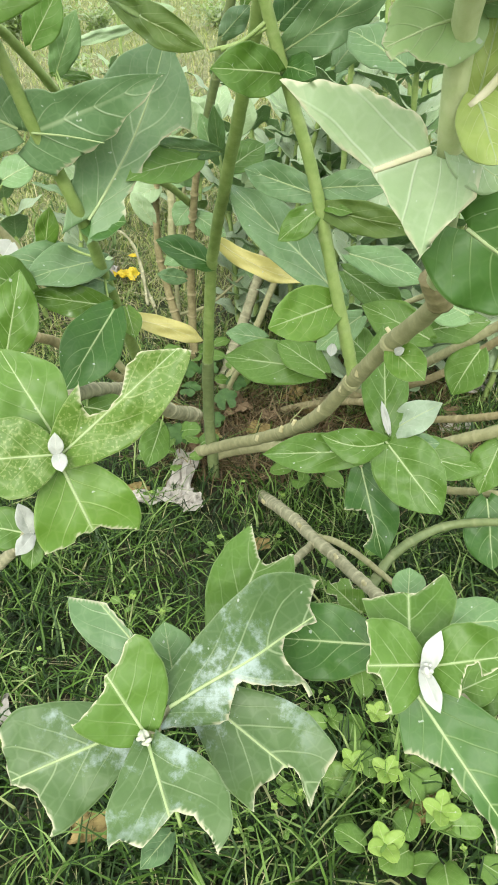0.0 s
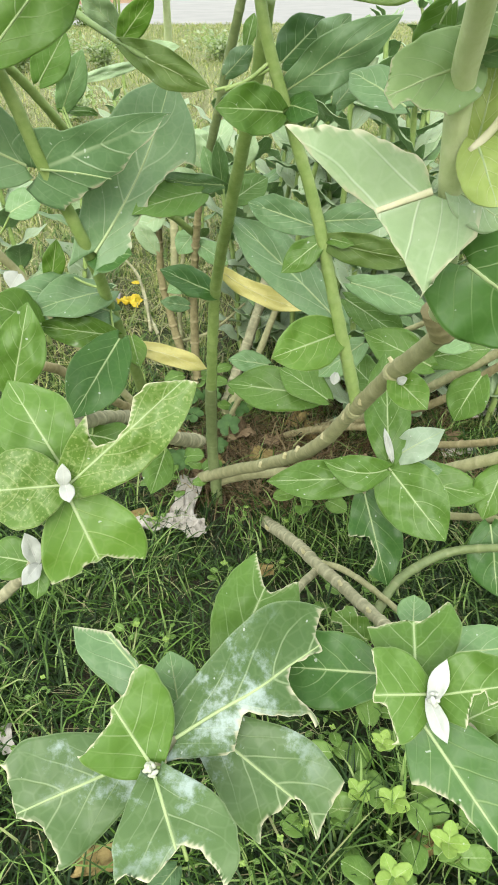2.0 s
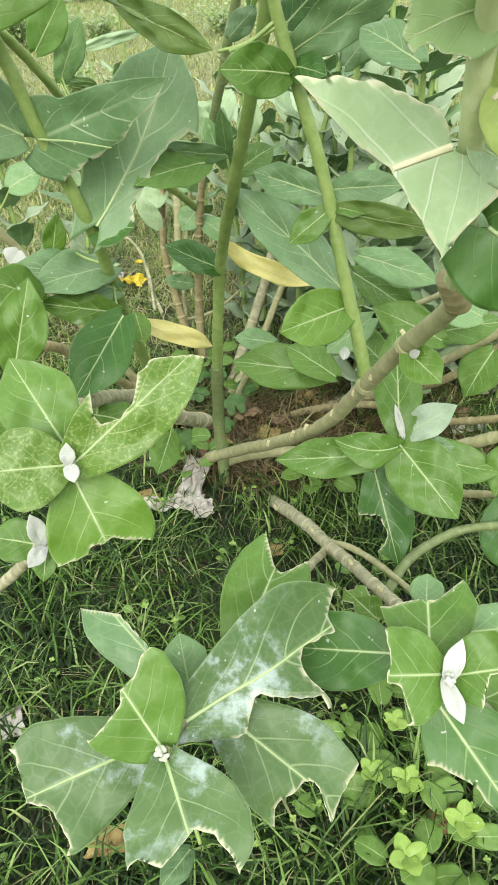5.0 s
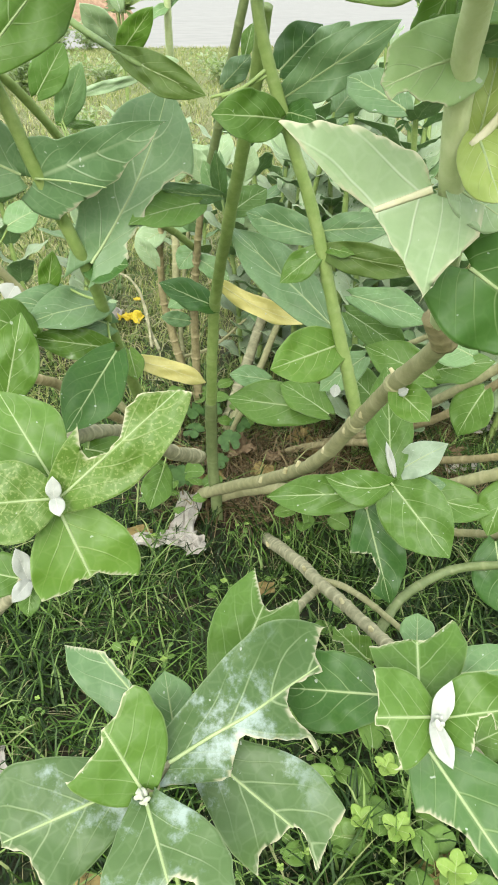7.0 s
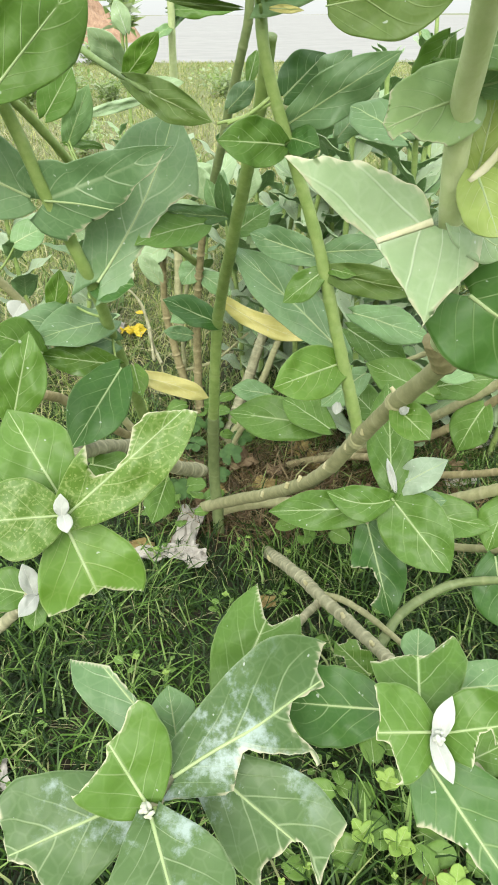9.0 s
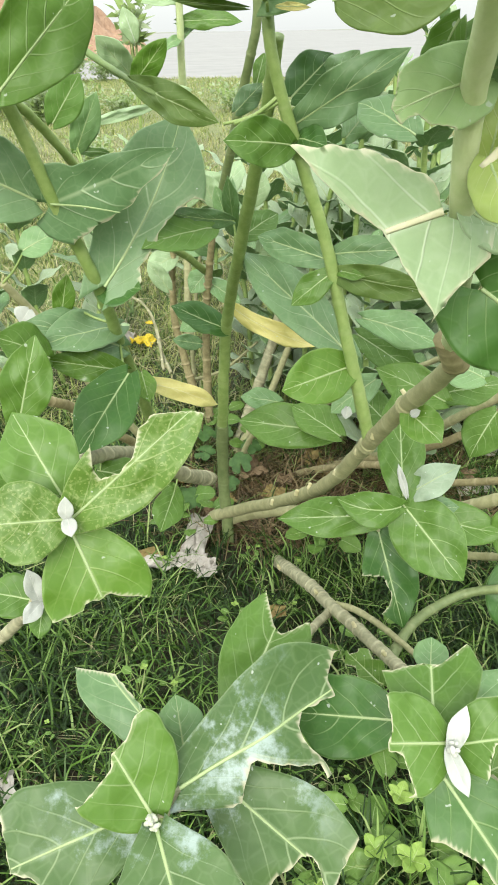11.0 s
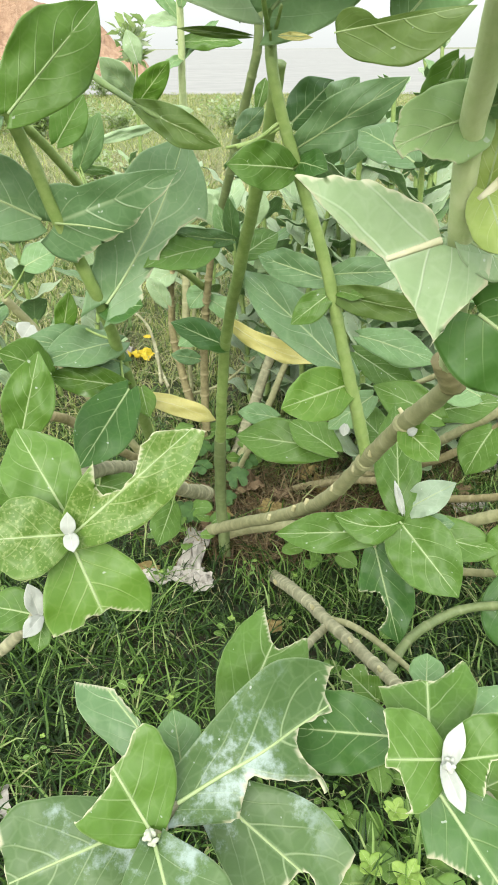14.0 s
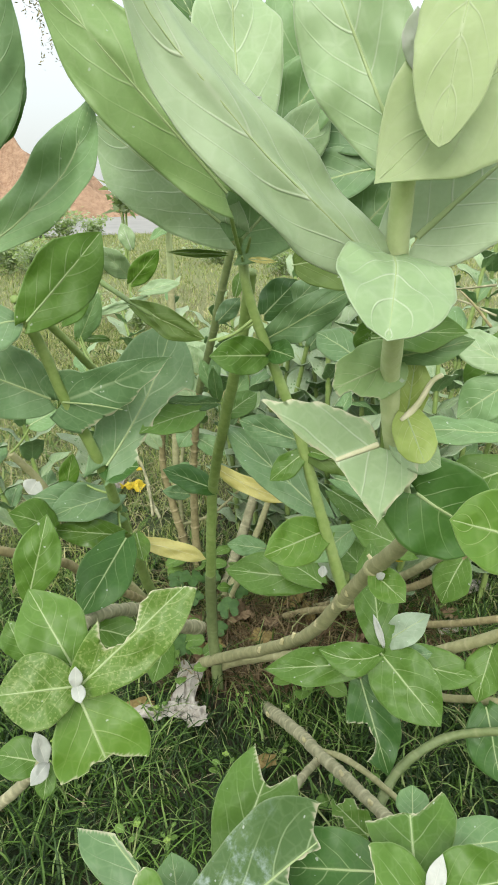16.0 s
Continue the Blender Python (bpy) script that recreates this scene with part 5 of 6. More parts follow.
stalk(back, [(0.468, 1.109, 0.989), (0.438, 1.127, 1.029), (0.427, 1.186, 1.048)], 0.0030, 0.0015, M_BARKRED, gap=0.05, name='twig')
# leaf stalks and side twigs
stalk(shrub, [(-0.100, 0.301, 0.485), (-0.115, 0.303, 0.480), (-0.129, 0.305, 0.479)], 0.0019, 0.0015, M_STALK, gap=0.09, name="petiole", sides=7)
stalk(shrub, [(-0.084, 0.358, 0.451), (-0.073, 0.359, 0.453), (-0.061, 0.361, 0.458)], 0.0019, 0.0015, M_STALK, gap=0.09, name="petiole", sides=7)
stalk(shrub, [(-0.046, 0.478, 0.381), (-0.041, 0.478, 0.392), (-0.035, 0.479, 0.407)], 0.0019, 0.0015, M_STALK, gap=0.09, name="petiole", sides=7)
stalk(shrub, [(-0.077, 0.382, 0.437), (-0.097, 0.392, 0.444), (-0.117, 0.401, 0.456)], 0.0021, 0.0017, M_STALK, gap=0.09, name="petiole", sides=7)
stalk(shrub, [(-0.068, 0.410, 0.421), (-0.082, 0.410, 0.421), (-0.096, 0.411, 0.424)], 0.0019, 0.0015, M_STALK, gap=0.09, name="petiole", sides=7)
stalk(shrub, [(-0.102, 0.292, 0.490), (-0.087, 0.264, 0.446), (-0.073, 0.236, 0.413)], 0.0028, 0.0022, M_STALK, gap=0.09, name="petiole", sides=7)
stalk(shrub, [(-0.027, 0.535, 0.349), (0.010, 0.532, 0.361), (0.047, 0.530, 0.382)], 0.0025, 0.0020, M_STALK, gap=0.09, name="petiole", sides=7)
stalk(shrub, [(0.227, 0.590, 0.319), (0.196, 0.591, 0.319), (0.164, 0.592, 0.327)], 0.0023, 0.0018, M_STALK, gap=0.09, name="petiole", sides=7)
stalk(shrub, [(0.203, 0.396, 0.461), (0.196, 0.391, 0.468), (0.188, 0.386, 0.477)], 0.0018, 0.0015, M_STALK, gap=0.09, name="petiole", sides=7)
stalk(shrub, [(0.203, 0.396, 0.461), (0.206, 0.390, 0.469), (0.208, 0.383, 0.480)], 0.0018, 0.0015, M_STALK, gap=0.09, name="petiole", sides=7)
stalk(shrub, [(0.203, 0.396, 0.461), (0.196, 0.382, 0.453), (0.189, 0.368, 0.449)], 0.0020, 0.0016, M_STALK, gap=0.09, name="petiole", sides=7)
stalk(shrub, [(0.219, 0.451, 0.421), (0.187, 0.459, 0.412), (0.155, 0.466, 0.411)], 0.0023, 0.0019, M_STALK, gap=0.09, name="petiole", sides=7)
stalk(shrub, [(0.257, 0.385, 0.408), (0.263, 0.385, 0.396), (0.268, 0.384, 0.387)], 0.0019, 0.0015, M_STALK, gap=0.09, name="petiole", sides=7)
stalk(shrub, [(0.227, 0.486, 0.396), (0.233, 0.489, 0.404), (0.240, 0.492, 0.415)], 0.0018, 0.0015, M_STALK, gap=0.09, name="petiole", sides=7)
stalk(shrub, [(0.230, 0.541, 0.356), (0.228, 0.555, 0.367), (0.226, 0.570, 0.383)], 0.0020, 0.0016, M_STALK, gap=0.09, name="petiole", sides=7)
stalk(shrub, [(-0.202, 0.469, 0.724), (-0.198, 0.464, 0.709), (-0.194, 0.458, 0.698)], 0.0019, 0.0015, M_STALK, gap=0.09, name="petiole", sides=7)
stalk(shrub, [(-0.243, 0.633, 0.659), (-0.274, 0.641, 0.689), (-0.305, 0.650, 0.730)], 0.0027, 0.0022, M_STALK, gap=0.09, name="petiole", sides=7)
stalk(shrub, [(-0.248, 0.652, 0.652), (-0.283, 0.640, 0.643), (-0.319, 0.628, 0.643)], 0.0025, 0.0020, M_STALK, gap=0.09, name="petiole", sides=7)
stalk(shrub, [(-0.255, 0.814, 0.582), (-0.256, 0.809, 0.568), (-0.257, 0.804, 0.558)], 0.0019, 0.0015, M_STALK, gap=0.09, name="petiole", sides=7)
stalk(shrub, [(-0.185, 1.146, 0.333), (-0.189, 1.129, 0.316), (-0.193, 1.112, 0.305)], 0.0021, 0.0017, M_STALK, gap=0.09, name="petiole", sides=7)
stalk(shrub, [(-0.232, 0.935, 0.723), (-0.226, 0.911, 0.702), (-0.220, 0.886, 0.688)], 0.0023, 0.0018, M_STALK, gap=0.09, name="petiole", sides=7)
stalk(shrub, [(-0.232, 0.935, 0.723), (-0.232, 0.937, 0.733), (-0.232, 0.939, 0.745)], 0.0019, 0.0015, M_STALK, gap=0.09, name="petiole", sides=7)
stalk(shrub, [(-0.232, 0.903, 0.762), (-0.259, 0.906, 0.770), (-0.286, 0.909, 0.785)], 0.0023, 0.0018, M_STALK, gap=0.09, name="petiole", sides=7)
stalk(shrub, [(-0.233, 0.998, 0.642), (-0.221, 0.988, 0.640), (-0.209, 0.978, 0.642)], 0.0019, 0.0015, M_STALK, gap=0.09, name="petiole", sides=7)
stalk(shrub, [(-0.499, 1.188, 0.736), (-0.470, 1.181, 0.764), (-0.441, 1.174, 0.803)], 0.0026, 0.0021, M_STALK, gap=0.09, name="petiole", sides=7)
stalk(shrub, [(-0.292, 0.745, 1.104), (-0.290, 0.734, 1.102), (-0.288, 0.723, 1.103)], 0.0019, 0.0015, M_STALK, gap=0.09, name="petiole", sides=7)
stalk(shrub, [(-0.292, 0.745, 1.104), (-0.296, 0.733, 1.096), (-0.300, 0.721, 1.092)], 0.0019, 0.0015, M_STALK, gap=0.09, name="petiole", sides=7)
stalk(shrub, [(0.021, 0.757, 1.077), (-0.012, 0.750, 1.062), (-0.045, 0.743, 1.055)], 0.0024, 0.0019, M_STALK, gap=0.09, name="petiole", sides=7)
stalk(shrub, [(0.019, 0.756, 1.083), (-0.007, 0.748, 1.065), (-0.033, 0.741, 1.055)], 0.0024, 0.0019, M_STALK, gap=0.09, name="petiole", sides=7)
stalk(shrub, [(-0.041, 1.028, 0.836), (-0.046, 1.042, 0.856), (-0.051, 1.057, 0.882)], 0.0022, 0.0018, M_STALK, gap=0.09, name="petiole", sides=7)
stalk(shrub, [(-0.074, 1.193, 0.654), (-0.067, 1.210, 0.659), (-0.060, 1.226, 0.669)], 0.0020, 0.0016, M_STALK, gap=0.09, name="petiole", sides=7)
stalk(shrub, [(-0.232, 1.012, 0.622), (-0.222, 1.007, 0.617), (-0.211, 1.003, 0.615)], 0.0019, 0.0015, M_STALK, gap=0.09, name="petiole", sides=7)
stalk(shrub, [(0.083, 0.770, 0.890), (0.082, 0.786, 0.887), (0.080, 0.801, 0.887)], 0.0019, 0.0015, M_STALK, gap=0.09, name="petiole", sides=7)
stalk(shrub, [(0.004, 0.757, 1.160), (0.009, 0.730, 1.171), (0.014, 0.704, 1.190)], 0.0023, 0.0018, M_STALK, gap=0.09, name="petiole", sides=7)
stalk(shrub, [(0.004, 0.754, 1.154), (0.004, 0.733, 1.158), (0.003, 0.712, 1.167)], 0.0021, 0.0017, M_STALK, gap=0.09, name="petiole", sides=7)
stalk(shrub, [(0.004, 0.757, 1.160), (-0.002, 0.699, 1.184), (-0.009, 0.640, 1.224)], 0.0031, 0.0025, M_STALK, gap=0.09, name="petiole", sides=7)
stalk(shrub, [(-0.001, 0.759, 1.256), (0.048, 0.744, 1.257), (0.097, 0.729, 1.271)], 0.0028, 0.0022, M_STALK, gap=0.09, name="petiole", sides=7)
stalk(shrub, [(0.097, 0.233, 1.270), (0.132, 0.234, 1.290), (0.166, 0.236, 1.321)], 0.0026, 0.0021, M_STALK, gap=0.09, name="petiole", sides=7)
stalk(shrub, [(0.097, 0.233, 1.270), (0.110, 0.223, 1.305), (0.123, 0.212, 1.351)], 0.0027, 0.0021, M_STALK, gap=0.09, name="petiole", sides=7)
stalk(shrub, [(-0.000, 0.744, 1.300), (0.015, 0.704, 1.282), (0.029, 0.663, 1.274)], 0.0026, 0.0021, M_STALK, gap=0.09, name="petiole", sides=7)
stalk(shrub, [(0.002, 0.734, 1.330), (0.005, 0.698, 1.326), (0.007, 0.661, 1.330)], 0.0025, 0.0020, M_STALK, gap=0.09, name="petiole", sides=7)
stalk(shrub, [(0.114, 0.329, 1.110), (0.111, 0.340, 1.120), (0.107, 0.350, 1.135)], 0.0020, 0.0016, M_STALK, gap=0.09, name="petiole", sides=7)
stalk(shrub, [(0.329, 1.012, 0.305), (0.304, 0.980, 0.328), (0.279, 0.948, 0.362)], 0.0028, 0.0022, M_STALK, gap=0.09, name="petiole", sides=7)
stalk(shrub, [(0.442, 0.913, 0.429), (0.450, 0.915, 0.416), (0.457, 0.918, 0.407)], 0.0019, 0.0015, M_STALK, gap=0.09, name="petiole", sides=7)
stalk(shrub, [(0.477, 0.918, 0.281), (0.464, 0.905, 0.281), (0.450, 0.893, 0.285)], 0.0020, 0.0016, M_STALK, gap=0.09, name="petiole", sides=7)
stalk(shrub, [(0.315, 1.369, 0.455), (0.294, 1.318, 0.411), (0.273, 1.267, 0.383)], 0.0032, 0.0025, M_STALK, gap=0.09, name="petiole", sides=7)
stalk(shrub, [(0.048, 1.547, 0.244), (0.042, 1.562, 0.257), (0.037, 1.577, 0.276)], 0.0021, 0.0017, M_STALK, gap=0.09, name="petiole", sides=7)
stalk(back, [(-0.249, 2.331, 1.211), (-0.253, 2.346, 1.218), (-0.257, 2.362, 1.229)], 0.0020, 0.0016, M_STALK, gap=0.09, name="petiole", sides=7)
stalk(back, [(-0.249, 2.331, 1.211), (-0.253, 2.345, 1.216), (-0.257, 2.359, 1.225)], 0.0020, 0.0016, M_STALK, gap=0.09, name="petiole", sides=7)
stalk(back, [(-0.247, 2.316, 1.261), (-0.242, 2.289, 1.260), (-0.238, 2.262, 1.265)], 0.0022, 0.0018, M_STALK, gap=0.09, name="petiole", sides=7)
stalk(back, [(-0.314, 1.248, 0.894), (-0.330, 1.265, 0.923), (-0.346, 1.282, 0.961)], 0.0025, 0.0020, M_STALK, gap=0.09, name="petiole", sides=7)
stalk(back, [(-0.315, 1.233, 0.902), (-0.333, 1.259, 0.924), (-0.350, 1.284, 0.955)], 0.0026, 0.0020, M_STALK, gap=0.09, name="petiole", sides=7)
stalk(back, [(-0.132, 1.770, 0.710), (-0.125, 1.808, 0.725), (-0.118, 1.847, 0.750)], 0.0026, 0.0021, M_STALK, gap=0.09, name="petiole", sides=7)
stalk(back, [(-0.118, 1.735, 0.761), (-0.106, 1.744, 0.769), (-0.094, 1.754, 0.782)], 0.0020, 0.0016, M_STALK, gap=0.09, name="petiole", sides=7)
stalk(back, [(-0.167, 1.874, 0.545), (-0.168, 1.884, 0.541), (-0.168, 1.893, 0.539)], 0.0018, 0.0015, M_STALK, gap=0.09, name="petiole", sides=7)
stalk(back, [(-0.144, 1.802, 0.653), (-0.151, 1.812, 0.654), (-0.158, 1.822, 0.657)], 0.0019, 0.0015, M_STALK, gap=0.09, name="petiole", sides=7)

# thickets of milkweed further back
# mostly pale leaf colours: haze and missing light in the thicket, painted in
GREYS = (M_PALE, M_LITPALE, M_LITPALE, M_PALE, M_GREY)
for where, shoots in (((0.3, 1.8), ((-0.10, 0.00, -0.07, -0.13, 1.05), (0.00, 0.05, 0.01, -0.05, 1.07), (0.10, 0.10, 0.05, -0.26, 1.02))),
                      ((0.19, 2.02), ((-0.10, 0.00, 0.02, -0.24, 0.94), (0.00, 0.05, -0.02, 0.04, 1.00))),
                      ((0.02, 2.1), ((0, 0, -0.02, -0.05, 0.78), (0.15, 0.1, 0.16, 0.1, 0.86), (-0.12, 0.15, -0.14, 0.15, 0.7))),
                      ((0.3, 2.3), ((0, 0, 0.02, -0.05, 0.95), (0.12, 0.2, 0.14, 0.2, 1.05), (-0.1, -0.15, -0.12, -0.2, 0.8))),
                      ((0.30, 1.62), ((0, 0, -0.06, -0.1, 0.70), (0.2, 0.05, 0.22, 0.0, 0.82), (0.08, 0.2, 0.06, 0.2, 0.86))),
                      ((0.62, 1.70), ((0, 0, 0.0, -0.1, 0.80), (0.2, 0.0, 0.22, -0.1, 0.92), (-0.15, 0.2, -0.16, 0.2, 0.95))),
                      ((0.45, 2.0), ((0, 0, -0.03, -0.08, 0.86), (-0.2, 0.05, -0.24, -0.05, 0.80), (0.25, 0.05, 0.3, 0.0, 1.02), (0.1, 0.3, 0.1, 0.25, 1.0))),
                      ((0.85, 2.35), ((0, 0, 0.05, -0.05, 1.22), (-0.25, 0.1, -0.28, 0.1, 1.18), (0.25, 0.0, 0.32, -0.1, 1.3), (-0.1, -0.3, -0.02, -0.4, 1.0))),
                      ((0.15, 2.6), ((0, 0, 0.0, -0.05, 0.82), (0.2, 0.1, 0.22, 0.1, 0.95), (-0.18, 0.15, -0.2, 0.1, 0.78))),
                      ((-0.75, 2.25), ((0, 0, -0.05, -0.1, 0.78), (-0.22, -0.1, -0.3, -0.15, 0.7), (0.15, 0.2, 0.14, 0.2, 0.66))),
                      ((1.15, 1.75), ((0, 0, 0.03, -0.08, 1.0), (-0.2, 0.05, -0.25, 0.0, 0.9), (0.2, -0.1, 0.25, -0.2, 0.85))),
                      ((-0.35, 3.3), ((0, 0, 0.0, 0.0, 0.8), (0.2, 0.1, 0.24, 0.1, 0.72), (-0.25, 0.1, -0.28, 0.1, 0.7))),
                      ((1.3, 3.2), ((0, 0, 0.0, 0.0, 1.35), (0.3, 0.1, 0.34, 0.1, 1.4), (-0.3, 0.1, -0.34, 0.1, 1.25), (-0.6, 0.2, -0.6, 0.2, 1.15)))):
    bush = thing("milkweed_shrub", (*where, 0.0), "grey green milkweed shrub with lightened leaves in the thicket behind", "shrub", "milkweed thicket behind")
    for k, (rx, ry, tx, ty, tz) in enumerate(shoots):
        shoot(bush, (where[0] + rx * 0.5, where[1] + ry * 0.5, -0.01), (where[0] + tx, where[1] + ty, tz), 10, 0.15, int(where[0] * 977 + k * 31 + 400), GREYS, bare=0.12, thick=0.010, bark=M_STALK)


# ---- small plants, litter ----
def weed(x, y, h, count, size, seed, label, tips=3, spread=0.06):
    """A low herb: thin stalks with rounded leaves and yellow green tips."""
    rng = random.Random(seed)
    herb = thing("weed", (x, y, 0.0), label, "weed", "weeds in the grass")
    for i in range(count):
        a = i * 2.4 + rng.uniform(-0.4, 0.4)
        r = spread * math.sqrt((i + 0.5) / count) * rng.uniform(0.8, 1.25)
        p = Vector((x + r * math.cos(a), y + r * math.sin(a), h * rng.uniform(0.5, 1.0)))
        d = Vector((math.cos(a), math.sin(a), rng.uniform(-0.15, 0.3))).normalized()
        ln = size * rng.uniform(0.7, 1.2)
        leaf(herb, p, p + d * ln, ln * rng.uniform(0.7, 0.9), (rng.uniform(-0.5, 0.5), rng.uniform(-0.7, 0.3), 1), arch=0.08, fold=0.1, mat=M_WEED, fine=0,
             blunt=0.5, sharp=0.55, rib=0.5)
        stalk(herb, [(x + r * 0.3 * math.cos(a), y + r * 0.3 * math.sin(a), -0.005), (p.x - d.x * 0.01, p.y - d.y * 0.01, p.z * 0.6), p], 0.0012, 0.0009, M_STALK, gap=0.2, sides=5)
    for i in range(tips):
        a = rng.uniform(0, 6.28)
        p = Vector((x + 0.02 * math.cos(a), y + 0.02 * math.sin(a), h * rng.uniform(0.9, 1.2)))
        for j in range(4):
            b = j * 1.57 + a
            d = Vector((math.cos(b), math.sin(b), 0.5)).normalized()
            leaf(herb, p, p + d * size * 0.55, size * 0.42, (0, -0.3, 1), mat=M_WEEDTIP, fine=0, rib=0.4, blunt=0.5, sharp=0.5)
    return herb


ROUND = "low green weed with round leaves and yellow tips in the grass"
for k, (x, y, h, n, s) in enumerate(((0.205, 0.56, 0.07, 7, 0.045), (0.235, 0.47, 0.07, 6, 0.055), (0.15, 0.49, 0.06, 5, 0.046), (0.285, 0.40, 0.07, 6, 0.06),
                                     (0.205, 0.35, 0.07, 4, 0.062), (0.13, 0.68, 0.06, 5, 0.04), (0.205, 0.67, 0.07, 6, 0.04), (0.27, 0.64, 0.05, 4, 0.04))):
    weed(x, y, h, n, s, 60 + k, ROUND, tips=1, spread=0.08)
for k, (x, y, h, n, s) in enumerate(((0.14, 1.27, 0.09, 8, 0.055), (0.20, 1.33, 0.08, 6, 0.05), (-0.21, 1.44, 0.09, 6, 0.06), (-0.179, 1.333, 0.11, 5, 0.05), (-0.18, 1.88, 0.12, 9, 0.06), (-0.02, 1.75, 0.09, 7, 0.05), (0.22, 0.95, 0.06, 5, 0.045))):
    weed(x, y, h, n, s, 80 + k, "dark green low weed with soft rounded leaves under the shrub", tips=0)
for k in range(60):
    rng = random.Random(900 + k)
    x, y = rng.uniform(-0.7, 0.75), rng.uniform(0.3, 1.3)
    weed(x, y, rng.uniform(0.04, 0.075), 5, rng.uniform(0.009, 0.017), 200 + k, "tiny pale green sprig in the grass", tips=1, spread=0.022)


def mallow(x, y, leaves, label):
    """A low herb with scalloped, palm-lobed leaves on thin stalks."""
    herb = thing("mallow", (x, y, 0.0), label, "weed", "lobed weeds by the stems")
    for dx, dy, z, r, tilt, turn in leaves:
        mid = Vector((x + dx, y + dy, z))
        up = Vector((tilt * math.cos(turn), tilt * math.sin(turn) - 0.45, 1.0)).normalized()
        e = up.orthogonal().normalized()
        f = up.cross(e)
        verts, faces, n = [mid], [], 50
        for share, lift in ((0.5, 0.06), (1.0, 0.02)):
            for i in range(n):
                a = 0.22 + (math.tau - 0.44) * i / (n - 1) + turn
                lobe = 0.70 + 0.30 * abs(math.cos(2.5 * (a - turn) + math.pi / 2)) ** 0.7 + 0.03 * math.sin(31 * a)
                s = r * share * (lobe if share == 1.0 else 0.9)
                verts.append(mid + (e * math.cos(a) + f * math.sin(a)) * s + up * r * (lift + (0.10 * math.cos(5 * (a - turn)) if share == 1.0 else 0.05)))
        for i in range(n - 1):
            faces += [[0, 1 + i, 2 + i], [1 + i, n + 1 + i, n + 2 + i, 2 + i]]
        settle_in(link_mesh("leaf", verts, faces, [M_MALLOW]), herb)
        stalk(herb, [(x, y, -0.005), (x + dx * 0.6, y + dy * 0.6, z * 0.6), tuple(mid)], 0.0013, 0.0010, M_STALK, gap=0.2, sides=5)


LOBED = "dark green low herb with scalloped lobed leaves by the stem"
mallow(-0.19, 1.42, ((0.00, 0.00, 0.07, 0.038, 0.25, 0.4), (-0.045, 0.05, 0.05, 0.026, 0.2, 2.0)), LOBED)
mallow(-0.19, 1.74, ((0.00, 0.00, 0.09, 0.040, 0.3, 1.0), (0.06, 0.03, 0.07, 0.034, 0.2, 3.2), (-0.05, 0.04, 0.06, 0.032, 0.2, 5.0), (0.01, -0.07, 0.06, 0.034, 0.3, 2.2)), LOBED)
mallow(-0.07, 1.58, ((0.00, 0.00, 0.08, 0.036, 0.3, 4.0), (0.03, 0.06, 0.10, 0.032, 0.25, 0.8), (-0.03, -0.06, 0.05, 0.030, 0.2, 2.4)), LOBED)


def sheet(name, x, y, w, d, high, turn, seed, mat, label, category, rumple=0.5, n=16, fold=0.0):
    """A thin crumpled sheet lying on the turf."""
    verts, low, faces = [], [], []
    c, s = math.cos(turn), math.sin(turn)
    for i in range(n + 1):
        for j in range(n + 1):
            u, v = i / n - 0.5, j / n - 0.5
            edge = 1 + 0.13 * noise.noise((u * 3 + seed, v * 3, 7))
            px, py = u * w * edge, v * d * edge
            ridge = abs(noise.noise((u * 2.2 + seed, v * 2.2, 1))) + 0.28 * abs(noise.noise((u * 5, v * 5 + seed, 2)))
            z = high * (0.15 + rumple * 1.3 * ridge) + fold * abs(v) * d
            px += 0.25 * high * noise.noise((u * 5, v * 5, seed))
            verts.append((x + px * c - py * s, y + px * s + py * c, z + 0.02))
    m = len(verts)
    verts += [(a, b, z - 0.0012) for a, b, z in verts]
    for i in range(n):
        for j in range(n):
            a = i * (n + 1) + j
            faces.append([a, a + n + 1, a + n + 2, a + 1])
            faces.append([m + a, m + a + 1, m + a + n + 2, m + a + n + 1])
    return tagged(link_mesh(name, verts, faces, [mat], smooth=False), label, category)


sheet("paper_scrap", -0.243, 1.20, 0.145, 0.055, 0.05, 0.05, 3, M_PAPER, "crumpled dirty white paper scrap in the grass", "litter")
sheet("paper_scrap", -0.178, 1.29, 0.055, 0.21, 0.06, -0.05, 8, M_PAPER, "long twisted strip of dirty white paper by the stem", "litter")
sheet("paper_scrap", -0.150, 1.185, 0.055, 0.065, 0.06, 0.5, 11, M_PAPER, "crumpled dirty paper scrap in the grass by the stem", "litter", n=12)
sheet("paper_scrap", 0.585, 1.53, 0.10, 0.06, 0.03, 0.2, 12, M_PAPER, "torn pale paper scrap lying on the grass", "litter", n=10)
sheet("paper_scrap", 0.70, 1.74, 0.13, 0.07, 0.03, 0.1, 15, M_PAPER, "torn pale paper scrap lying on the grass", "litter", n=10)
sheet("wrapper", -0.505, 2.60, 0.09, 0.07, 0.05, -0.35, 21, M_FLOWER, "crumpled bright yellow plastic wrapper in the grass", "litter", 0.7, 10)
sheet("paper_scrap", -0.578, 2.63, 0.06, 0.09, 0.06, -0.5, 24, M_PAPER, "torn pale paper scrap beside a yellow wrapper", "litter", 0.6, 10)
sheet("paper_scrap", -0.455, 0.62, 0.04, 0.06, 0.02, 0.4, 18, M_PAPER, "small pale paper scrap in the grass", "litter", n=8)
